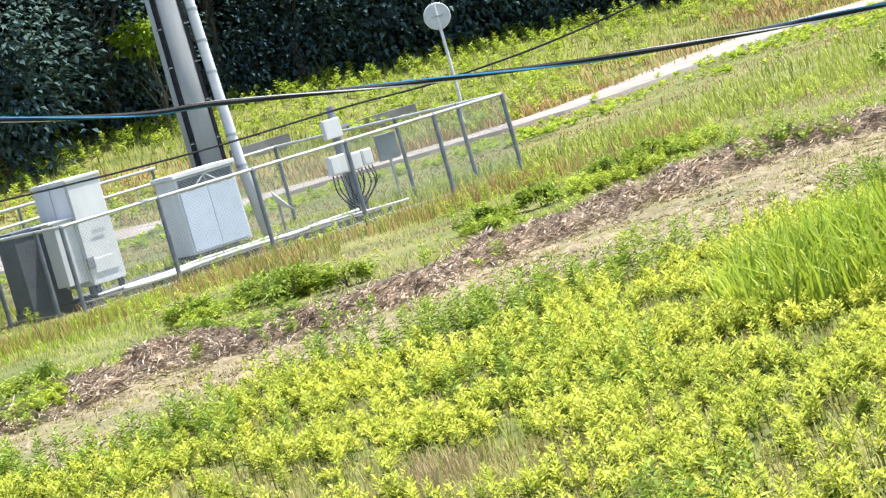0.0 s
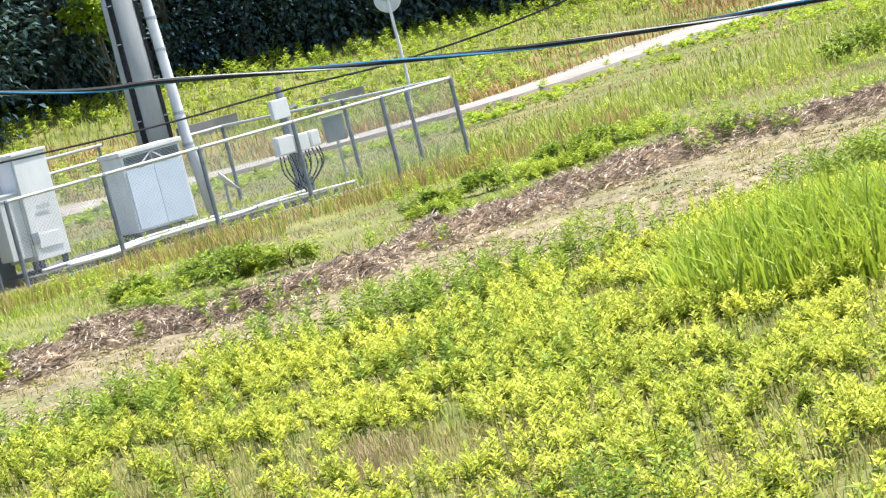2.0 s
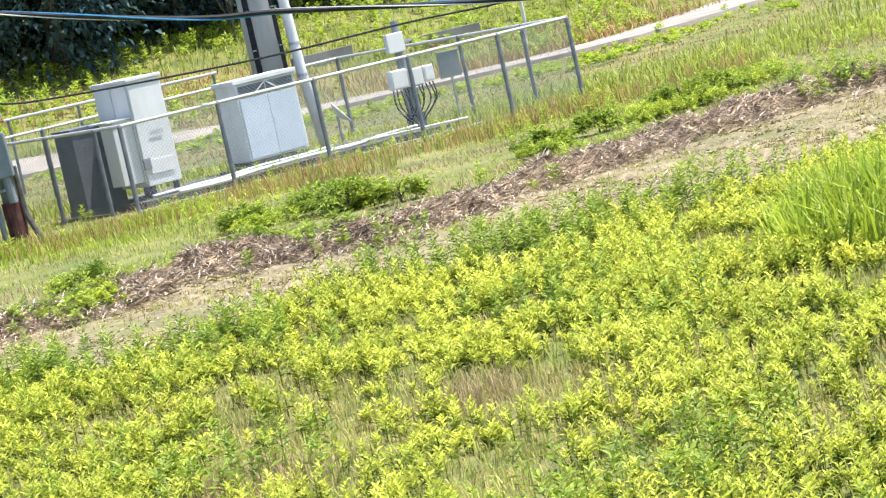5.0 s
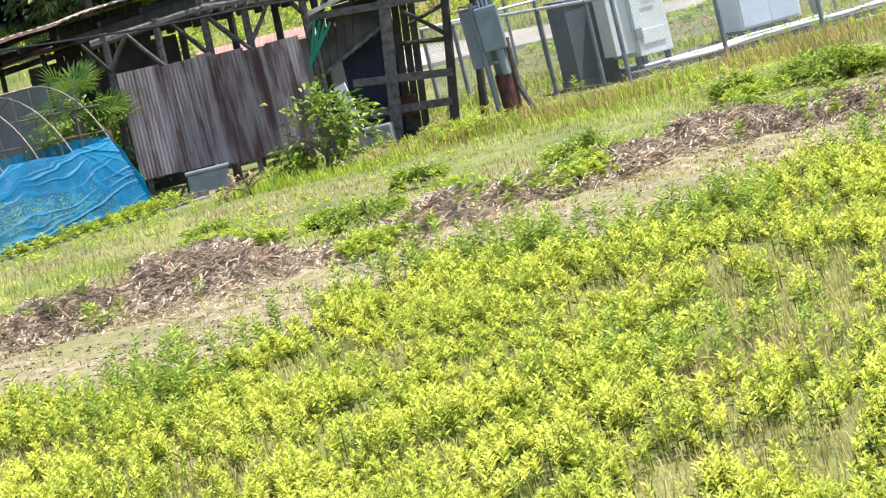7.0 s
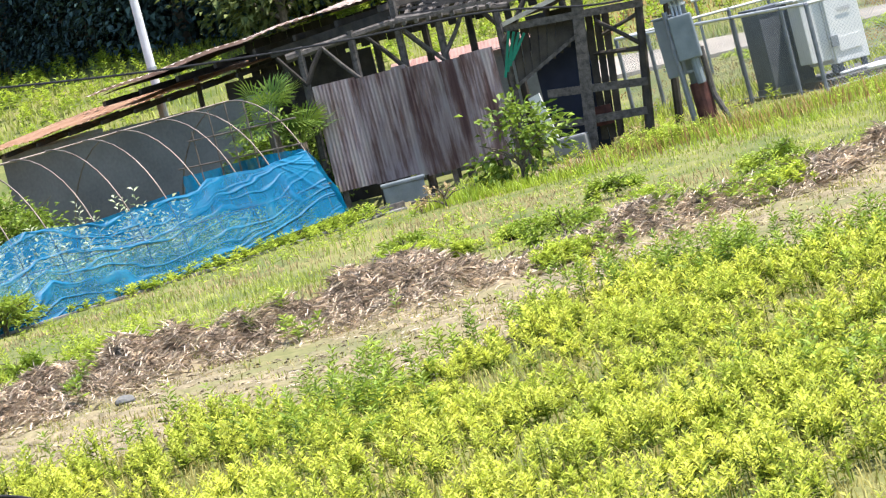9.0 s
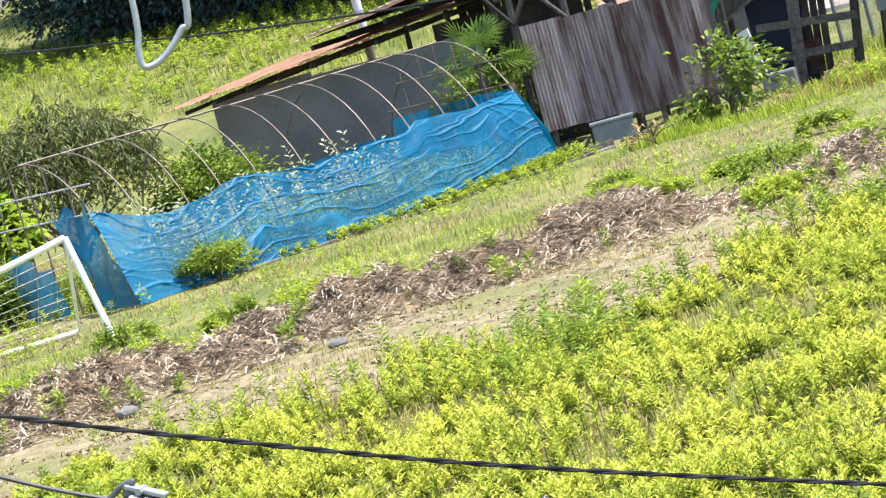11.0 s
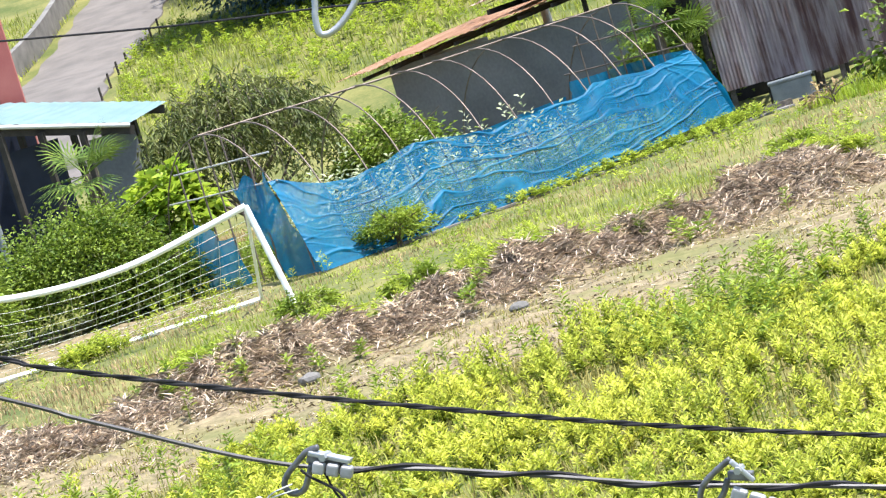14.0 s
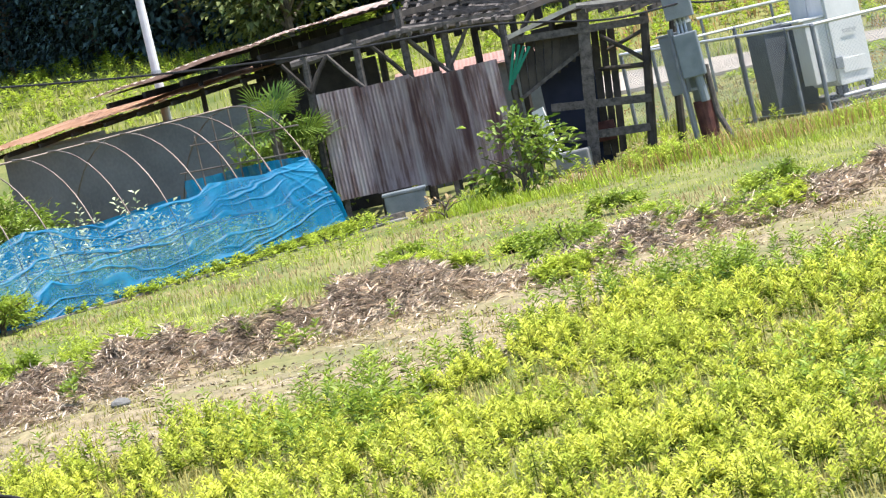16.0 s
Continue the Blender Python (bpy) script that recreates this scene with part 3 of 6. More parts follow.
def leaning_pole():
    c = thing("service_pole", pose(-9.60, 62.6, 0, 0, -2.0, 0), "grey steel service pole with meter boxes and a red base", "pole")
    part("shaft", tube([(0, 0, 0), (0, 0, 7.5)], [0.17, 0.13], 16), M_POLE, c, smooth=True)
    part("base_sleeve", tube([(0, 0, 0), (0, 0, 0.92)], 0.2, 16), M_RUST_RED, c, "faded red sleeve at the foot")
    part("meter_box", box(-0.26, 0.30, -0.34, -0.17, 2.62, 3.12, 0.02), M_GREY_BOX, c)
    part("switch_box", box(-0.2, 0.26, -0.4, -0.175, 1.42, 2.32, 0.03), M_POLE, c)
    part("prop", tube([(-0.24, -0.3, 0), (-0.24, -0.3, 2.45)], 0.06, 8), M_POST, c, "dark steel prop beside the shaft")
    part("back_box", box(-0.62, -0.17, 0.3, 0.52, 1.12, 2.32, 0.02), M_GREY_BOX, c, "grey metal box beside the pole")
    part("back_box_lid", box(-0.65, -0.14, 0.27, 0.55, 2.324, 2.36, 0.006), M_GREY_BOX, c)
    part("bracket", box(-0.3, 0.1, 0.1, 0.297, 1.5, 1.56), M_POLE, c)
    for x in (-0.1, 0.0, 0.1):
        part("cable", tube(smooth_line([(x, -0.25, 2.62), (x * 0.8, -0.24, 2.5), (x * 0.8, -0.28, 2.32)], 4), 0.025, 6), M_STEEL, c)
    part("pipe", tube([(0.08, -0.26, 1.42), (0.1, -0.24, 0.9)], 0.09, 10), M_POLE, c)
    part("bent_pipe", tube(smooth_line([(0.24, -0.05, 1.6), (0.24, -0.05, 0.7), (0.3, -0.1, 0.45), (0.45, -0.16, 0.0)], 5), 0.06, 8), M_WOOD, c)
    for z in (2.1, 1.15, 2.5):
        part("band", tube([(0, 0, z), (0, 0, z + 0.05)], 0.178, 16), M_STEEL, c)


leaning_pole()


def traffic_mirror():
    x, y = 1.9, 104.0
    c = thing("traffic_mirror", pose(x, y, float(land(x, y)), 0, 0, 0), "round traffic mirror seen from behind on a white pole", "mirror")
    part("pole", tube(smooth_line([(0.0, 0, -0.1), (-0.12, 0, 0.35), (-0.02, 0, 0.8), (0, 0, 1.6), (0, 0, 4.15)], 5), 0.055, 10), M_PIPE, c)
    bm = tube([(0, -0.02, 3.75), (0, 0.05, 3.75)], 0.42, 28)
    part("mirror_shell", bm, M_MIRROR_BACK, c)
    part("rim", tube([(0.43 * math.cos(a), 0.03, 3.75 + 0.43 * math.sin(a)) for a in np.linspace(0, 2 * math.pi, 29)], 0.025, 6), M_PIPE, c)
    part("bracket", box(-0.2, 0.2, -0.07, -0.025, 3.72, 3.78), M_STEEL, c)


traffic_mirror()


def low_wall(x0, x1, y0, y1, h):
    z = float(min(land(x0, y0), land(x1, y1)))
    d = Vector((x1 - x0, y1 - y0, 0))
    w = tagged(new("low_concrete_wall", mesh_of("low_concrete_wall", box(0, d.length, -0.1, 0.1, -0.3, h, 0.01), M_CONCRETE)), "low stained concrete wall in the weeds", "wall", group="low walls beyond the road")
    w.matrix_world = pose(x0, y0, z, 0, 0, math.degrees(math.atan2(d.y, d.x)))


low_wall(-6.0, -4.0, 106.0, 107.0, 0.5)
low_wall(-2.0, 0.4, 107.5, 108.5, 0.55)


# ---- the old timber shed ----
def corrugated(width, height, pitch=0.1, depth=0.007, material=None, sag=0.0):
    """A corrugated sheet in the x-z plane."""
    n = int(width / pitch * 4)
    bm = bmesh.new()
    rows = []
    for j in range(5):
        z = height * j / 4
        rows.append([bm.verts.new((width * i / n, depth * math.sin(2 * math.pi * (width * i / n) / pitch) + sag * math.sin(math.pi * j / 4), z)) for i in range(n + 1)])
    for r0, r1 in zip(rows, rows[1:]):
        for i in range(n):
            bm.faces.new((r0[i], r0[i + 1], r1[i + 1], r1[i]))
    bmesh.ops.solidify(bm, geom=bm.faces[:], thickness=0.004)
    return bm


def tin_wall():
    c = thing("tin_wall", pose(-17.2, 61.65, 0, 0, 0, 13), "patchwork wall of rusted corrugated tin sheets", "wall")
    r = random.Random(5)
    x, i = 0.0, 0
    while x < 3.55:
        w = r.choice((0.24, 0.38, 0.52, 0.7, 0.82))
        s = part("sheet", corrugated(w + 0.06, 2.24 + r.uniform(-0.06, 0.06), 0.076, 0.0028), M_TIN_SHEETS[r.choice((0, 0, 1) if x < 1.3 else (0, 1, 1, 2) if x < 2.6 else (1, 2, 2))], c)
        s.matrix_local = pose(x, -0.012 * (i % 2), 0.52 + r.uniform(-0.05, 0.03) - 0.035 * x, 0, r.uniform(-0.8, 0.8), 0)
        x += w
        i += 1
    for z in (0.72, 1.5, 2.5):
        part("batten", beam((0, 0.07, z), (3.6, 0.07, z - 0.12), 0.05, 0.08), M_WOOD_DARK_SHADE, c)
    for x in (0.15, 1.3, 2.4, 3.5):
        part("leg", beam((x, 0.12, -0.1), (x, 0.12, 2.3), 0.11, 0.11), M_WOOD, c)


def tin_material(name, shift):
    """Rust, old paint and bare zinc running down the sheets in streaks."""
    m = mat(name, (0.2, 0.2, 0.2), (0.3, 0.3, 0.3), 1.0, 0.6, 0.15, 0.08, stretch=(16, 16, 0.4), fine=45, detail=8)
    n, l = m.node_tree.nodes, m.node_tree.links
    co, mp, tex, big, add, ramp = n.new("ShaderNodeNewGeometry"), n.new("ShaderNodeMapping"), n.new("ShaderNodeTexNoise"), n.new("ShaderNodeTexNoise"), n.new("ShaderNodeMath"), n.new("ShaderNodeValToRGB")
    mp.inputs["Scale"].default_value = (7.5, 7.5, 0.5)
    wide = n.new("ShaderNodeMapping")
    wide.inputs["Scale"].default_value = (2.4, 2.4, 0.55)
    l.new(co.outputs["Position"], wide.inputs[0])
    l.new(co.outputs["Position"], mp.inputs[0]), l.new(mp.outputs[0], tex.inputs["Vector"]), l.new(wide.outputs[0], big.inputs["Vector"])
    tex.inputs["Scale"].default_value, tex.inputs["Detail"].default_value, tex.inputs["Roughness"].default_value = 1.0, 8, 0.7
    big.inputs["Scale"].default_value, big.inputs["Detail"].default_value = 1.5, 6
    add.operation = "MULTIPLY_ADD"
    add.inputs[1].default_value = 0.75
    low = n.new("ShaderNodeMath")
    low.operation = "SUBTRACT"
    low.inputs[1].default_value = 0.1
    l.new(add.outputs[0], low.inputs[0])
    l.new(big.outputs["Fac"], add.inputs[0]), l.new(tex.outputs["Fac"], add.inputs[2])
    els = ramp.color_ramp.elements
    els[0].position, els[0].color = 0.58 + shift, (0.09, 0.05, 0.052, 1)
    els[1].position, els[1].color = 1.0, (0.36, 0.335, 0.345, 1)
    for p, c in ((0.68, (0.14, 0.09, 0.088, 1)), (0.745, (0.195, 0.145, 0.145, 1)), (0.80, (0.25, 0.20, 0.215, 1)), (0.86, (0.31, 0.255, 0.26, 1))):
        els.new(p + shift).color = c
    l.new(low.outputs[0], ramp.inputs[0])
    info, r, hsv = n.new("ShaderNodeObjectInfo"), n.new("ShaderNodeMapRange"), n.new("ShaderNodeHueSaturation")
    r.inputs["To Min"].default_value, r.inputs["To Max"].default_value = 0.95, 2.1
    l.new(info.outputs["Random"], r.inputs["Value"]), l.new(r.outputs[0], hsv.inputs["Value"]), l.new(ramp.outputs[0], hsv.inputs["Color"])
    l.new(hsv.outputs[0], n["Principled BSDF"].inputs["Base Color"])
    return m


M_TIN_SHEETS = [tin_material("tin_grey", -0.05), tin_material("tin_brown", 0.0), tin_material("tin_rust", 0.05)]
tin_wall()


def timber_shed():
    c = thing("timber_shed", Matrix.Identity(4), "decaying open timber shed with a sagging rusted tin roof", "shed")
    r = random.Random(9)

    def pole(name, p, q, w=0.15, material=M_WOOD):
        p, q = Vector(p), Vector(q)
        mid = p.lerp(q, 0.5) + Vector((r.uniform(-0.03, 0.03), 0, 0))
        part(name, tube([p, mid, q], [w * 0.56, w * 0.5, w * 0.46], 7), material, c)

    def sheet(name, p00, p10, p11, p01, material, label, wave=0.02):
        bm = bmesh.new()
        p00, p10, p11, p01 = (Vector(p) for p in (p00, p10, p11, p01))
        n, m = 100, 6
        g = [[bm.verts.new(p00.lerp(p10, i / n).lerp(p01.lerp(p11, i / n), j / m) + Vector((0, 0, wave * math.sin(i * 2.1) + 0.02 * math.sin(i * 0.19 + j) + 0.07 * math.sin(math.pi * i / n)))) for i in range(n + 1)] for j in range(m + 1)]
        for j in range(m):
            for i in range(n):
                bm.faces.new((g[j][i], g[j][i + 1], g[j + 1][i + 1], g[j + 1][i]))
        bmesh.ops.solidify(bm, geom=bm.faces[:], thickness=0.025)
        return part(name, bm, material, c, label)

    # posts of the bay behind the tin wall, front and back
    tops = ((-17.3, 61.9, 3.6), (-16.25, 62.15, 3.65), (-15.3, 62.4, 4.05), (-14.5, 62.6, 3.6), (-13.35, 62.85, 3.45))
    for dx, dy, dz in ((0, 0, 0), (0.7, 3.6, 0.1)):
        for k, (x, y, z) in enumerate(tops):
            # the back row gets the darker wood for the shade under the roof
            pole("post", (x - 0.12 + dx, y + dy, -0.1), (x + dx, y + dy, z + dz), 0.17, M_WOOD if dy == 0 else M_WOOD_DARK_SHADE)
            for s in (-1, 1):
                if (dy > 0 and (k + s) % 2) or r.random() < 0.15:
                    continue
                reach = r.uniform(0.4, 0.85)
                pole("brace", (x + dx, y + dy - 0.05, 3.25 - reach), (x + dx + s * reach, y + dy + s * reach * 0.24 - 0.05, 3.45 + r.uniform(-0.05, 0.05)), r.uniform(0.08, 0.13), M_WOOD if k % 2 else M_WOOD_DARK_SHADE)
        pole("tie_beam", (-17.6 + dx, 61.85 + dy, 3.42 + dz), (-15.2 + dx, 62.4 + dy, 3.62 + dz), 0.17)
        pole("tie_beam", (-15.3 + dx, 62.35 + dy, 3.62 + dz), (-13.1 + dx, 62.9 + dy, 3.36 + dz), 0.15)
    # the slatted remains of the right slope
    fl, fr, bl, br = Vector((-15.3, 61.9, 3.6)), Vector((-13.4, 62.4, 3.5)), Vector((-15.9, 66.0, 4.3)), Vector((-13.75, 66.4, 3.66))
    for k in range(7):
        u = k / 6
        part("purlin", beam(fl.lerp(bl, u) - Vector((0.1, 0, 0)), fr.lerp(br, u) + Vector((r.uniform(0.0, 0.3), 0, r.uniform(-0.04, 0.04))), 0.07, 0.06), M_WOOD, c)
    for k in range(9):
        u = k / 8
        part("rafter", beam(fl.lerp(fr, u) + Vector((0, 0, -0.06)), bl.lerp(br, u) + Vector((0, 0, -0.06)), 0.07, 0.09), M_WOOD, c)
    for k in range(9):
        u, v = r.uniform(0, 0.95), r.uniform(0.0, 0.9)
        p = fl.lerp(fr, u).lerp(bl.lerp(br, u), v)
        part("slat", beam(p + Vector((0, 0, 0.06)), p + Vector((0.5, 0.13, 0.03)), 0.12, 0.02), M_WOOD, c)
    # the long roof falling away to the other side
    sheet("upper_roof", (-24.07, 67.6, 3.66), (-15.3, 62.2, 4.24), (-15.95, 66.1, 4.36), (-22.6, 71.4, 3.80), M_TIN_ROOF, "rusty tin roof with a ragged edge")
    # lining coloured dark for the shaded underside
    sheet("roof_lining", (-23.8, 67.75, 3.6), (-15.4, 62.3, 4.17), (-16.0, 66.0, 4.28), (-22.4, 71.2, 3.72), M_WOOD_DARK_SHADE, "boards under the roof, coloured dark for its shade", 0.0)
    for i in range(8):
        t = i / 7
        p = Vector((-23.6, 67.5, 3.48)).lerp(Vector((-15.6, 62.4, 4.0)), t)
        part("rafter", beam(p - Vector((0, 0, 0.06)), p + Vector((1.2, 4.0, 0.02)), 0.08, 0.12), M_WOOD_DARK_SHADE, c)
    part("eaves_beam", beam((-18.7, 64.75, 3.58), (-15.4, 62.6, 3.78), 0.12, 0.18), M_WOOD_DARK_SHADE, c)
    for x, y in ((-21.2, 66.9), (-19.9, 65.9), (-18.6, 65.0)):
        pole("post", (x, y, -0.1), (x + 0.05, y, 3.5), 0.13, M_WOOD_DARK_SHADE)

    # inner boarding between the bays, its dark colour standing for the shade inside
    part("inner_wall", box(-20.4, -17.0, 66.4, 66.46, -0.1, 3.2), M_WOOD_DARK_SHADE, c, "inner boards coloured dark for the shade inside")
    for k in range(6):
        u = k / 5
        part("joist", beam((-17.5 + 4.2 * u, 61.9 + u, 3.52 - 0.15 * abs(u - 0.4)), (-16.8 + 4.2 * u, 65.6 + u, 3.6), 0.1, 0.12), M_WOOD_DARK_SHADE, c)

    # boards added at the back to darken the shaded depth below the roof
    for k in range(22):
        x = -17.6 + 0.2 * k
        part("shade_board", box(x, x + 0.19, 66.5 + 0.02 * (k % 2), 66.53 + 0.02 * (k % 2), 3.28 + r.uniform(-0.1, 0.1), 3.95 + 0.02 * k), M_WOOD_DARK_SHADE, c)
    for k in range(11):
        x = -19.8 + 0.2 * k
        part("shade_board", box(x, x + 0.19, 66.6 + 0.02 * (k % 2), 66.63 + 0.02 * (k % 2), 3.02 + r.uniform(-0.08, 0.08), 3.94 + 0.013 * k), M_WOOD_DARK_SHADE, c)
    # the open lean-to at the end
    pole("post", (-10.95, 63.06, -0.1), (-10.5, 63.13, 2.88), 0.19, M_WOOD_DARK_SHADE)
    pole("post", (-10.7, 65.6, -0.1), (-10.3, 65.7, 2.95), 0.17, M_WOOD_DARK_SHADE)
    pole("post", (-13.1, 65.2, -0.1), (-12.8, 65.3, 3.2), 0.17, M_WOOD_DARK_SHADE)
    part("plank_post", beam((-12.12, 62.85, -0.05), (-11.68, 62.92, 3.2), 0.22, 0.24), M_WOOD, c)
    part("lintel", beam((-13.2, 62.55, 2.92), (-10.42, 63.1, 2.73), 0.09, 0.15), M_WOOD, c)
    part("rail", beam((-12.7, 62.7, 1.41), (-10.7, 63.0, 1.17), 0.08, 0.16), M_WOOD, c)
    part("rail", beam((-12.9, 62.7, 0.76), (-10.85, 63.0, 0.6), 0.08, 0.16), M_WOOD, c)
    pole("brace", (-10.68, 63.1, 1.95), (-11.45, 63.0, 2.62), 0.09, M_WOOD_DARK_SHADE)
    pole("brace", (-10.55, 63.1, 2.55), (-11.4, 63.2, 2.3), 0.08, M_WOOD_DARK_SHADE)
    pole("cross_rail", (-10.72, 63.15, 1.85), (-11.7, 63.4, 1.95), 0.1, M_WOOD_DARK_SHADE)
    sheet("lean_to_roof", (-13.16, 62.45, 2.98), (-11.7, 62.75, 3.27), (-11.35, 66.0, 3.22), (-12.7, 66.0, 3.1), M_WOOD, "grey plank roof of the lean-to", 0.008)
    part("barge_board", beam((-13.2, 62.4, 3.0), (-11.75, 62.72, 3.33), 0.04, 0.09), M_WOOD_LIT, c, "edge board coloured pale for the sunlight on it")
    part("barge_board", beam((-11.75, 62.72, 3.33), (-10.2, 63.9, 3.16), 0.04, 0.08), M_WOOD_LIT, c, "edge board coloured pale for the sunlight on it")
    for k in range(6):
        y = 62.7 + 0.62 * k
        part("purlin", beam((-11.75, y, 3.29 + 0.02 * k), (-10.15 + r.uniform(-0.2, 0.15), y + 0.35, 3.02 + 0.03 * k), 0.08, 0.06), M_WOOD, c)
    for k in range(5):
        part("rafter", beam((-11.6 + 0.33 * k, 62.6, 3.18 - 0.06 * k), (-11.2 + 0.33 * k, 66.0, 3.3 - 0.05 * k), 0.08, 0.1), M_WOOD_DARK_SHADE, c)
    for k in range(8):
        p, q = Vector((-13.15 + 0.17 * k, 62.75 + 0.03 * k, 1.78 + 0.075 * k)), Vector((-13.05 + 0.19 * k, 62.8 + 0.03 * k, 2.9))
        part("hanging_board", beam(p, q, 0.025, 0.165), M_WOOD_DARK_SHADE, c, "board hanging askew")
    part("sloping_batten", beam((-13.3, 62.68, 1.7), (-11.9, 62.95, 2.4), 0.05, 0.07), M_WOOD, c)
    part("dark_sheet", box(-13.0, -11.85, 63.6, 63.64, 0.0, 2.6), M_NAVY_SHADE, c, "dark blue sheet hanging inside")
    part("back_wall", box(-13.3, -12.1, 65.3, 65.38, -0.1, 3.0), M_WOOD_DARK_SHADE, c, "dark boards at the back")
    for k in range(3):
        part("end_board", beam((-11.9 + 0.17 * k, 63.35, 0.2), (-11.62 + 0.17 * k, 63.4, 2.75), 0.03, 0.15), M_WOOD_DARK_SHADE, c, "dark upright board")
    part("red_sheet", box(-12.0, -11.6, 63.2, 63.24, 0.5, 0.9), M_RUST_RED, c, "faded red sheet leaning inside")
    bm = bmesh.new()
    for k in range(4):
        beam((-13.42 + 0.075 * k, 62.5, 1.95 + 0.1 * k), (-13.12 + 0.09 * k, 62.5 + 0.05 * k, 2.85 - 0.04 * k), 0.012, 0.055, bm)
    part("green_sheet", bm, M_GREEN_SHEET, c, "torn green plastic sheet")
    part("pale_board", beam((-12.75, 62.4, 0.45), (-12.95, 62.5, 1.45), 0.03, 0.3), M_CABINET, c, "pale board leaning against the rails")
    part("tub", box(-12.75, -12.05, 62.1, 62.5, 0.0, 0.5, 0.04), M_SHED_WALL, c, "grey tub below the rails")
    return c


timber_shed()


def low_roof():
    c = thing("low_tin_shed", pose(-16.9, 67.8, 0, 0, 0, 12), "low shed with a faded pink tin roof behind the timber frame", "shed")
    part("wall", box(0, 3.2, 0.2, 2.6, -0.1, 2.45, 0.01), M_SHED_WALL, c)
    s = part("roof", corrugated(3.6, 3.0, 0.09, 0.006), M_PINK_ROOF, c, "faded pink corrugated roof")
    s.matrix_local = pose(-0.2, 0, 2.42, -86, 0, 0)


M_PINK_ROOF = mat("pink_tin", (0.48, 0.27, 0.22), (0.58, 0.38, 0.33), 1.2, 0.6, 0.0, 0.05)
low_roof()


def grey_shed():
    c = thing("grey_shed", Matrix.Identity(4), "low grey shed with a faded red-brown tin roof", "shed")
    a, b = Vector((-26.75, 68.6, 0)), Vector((-19.2, 65.6, 0))
    d = (b - a).normalized()
    n = Vector((-d.y, d.x, 0))
    L = (b - a).length
    w = part("wall", box(0, L, 0, 0.08, -0.1, 2.82), M_SHED_WALL, c)
    turn = math.degrees(math.atan2(d.y, d.x))
    w.matrix_world = pose(a.x, a.y, 0, 0, 0, turn)
    w = part("wall", box(0, 0.08, 0.083, 3.6, -0.1, 2.85), M_SHED_WALL, c)
    w.matrix_world = pose(a.x, a.y, 0, 0, 0, turn)
    bm = bmesh.new()
    N = 120
    g = []
    for j in range(5):
        row = []
        for i in range(N + 1):
            p = a - d * 1.15 + d * (L + 1.2) * i / N + n * (-0.65 + 4.4 * j / 4)
            row.append(bm.verts.new((p.x, p.y, 2.86 + 0.62 * i / N + (0.42 - 0.2 * i / N) * j / 4 + 0.014 * math.sin(i * 2.0) + 0.02 * math.sin(i * 0.3 + j))))
        g.append(row)
    for j in range(4):
        for i in range(N):
            bm.faces.new((g[j][i], g[j][i + 1], g[j + 1][i + 1], g[j + 1][i]))
    bmesh.ops.solidify(bm, geom=bm.faces[:], thickness=0.02)
    part("roof", bm, M_RUST_ROOF, c, "faded red-brown corrugated roof")
    for i in range(9):
        p = a + d * (L * i / 8 - 0.3)
        part("rafter", beam(p + n * -0.6 + Vector((0, 0, 2.75 + 0.07 * i)), p + n * 3.6 + Vector((0, 0, 3.05 + 0.06 * i)), 0.06, 0.09), M_WOOD_DARK_SHADE, c)


grey_shed()


def plain_box(name, m, x, y, z, material, label, category):
    c = thing(name, m, label, category)
    part("body", box(0, x, 0, y, 0.0, z, 0.02), material, c)
    part("lid", box(-0.03, x + 0.03, -0.03, y + 0.03, z + 0.002, z + 0.06, 0.015), material, c)


plain_box("storage_box", pose(-16.2, 61.35, 0, 0, 0, 13), 0.85, 0.45, 0.42, M_POLE, "grey-green plastic storage box below the tin wall", "box")


def fallen_plank(x, y, a, L, label):
    p = tagged(new("plank", mesh_of("plank", box(0, L, -0.09, 0.09, 0, 0.045, 0.006), M_WOOD)), label, "plank", group="old planks on the ground")
    p.matrix_world = pose(x, y, 0.05, 0, -1.5, a)


fallen_plank(-15.4, 60.2, 16, 1.5, "weathered plank lying in the grass")
fallen_plank(-15.3, 61.0, 10, 1.2, "grey plank lying below the tin wall")


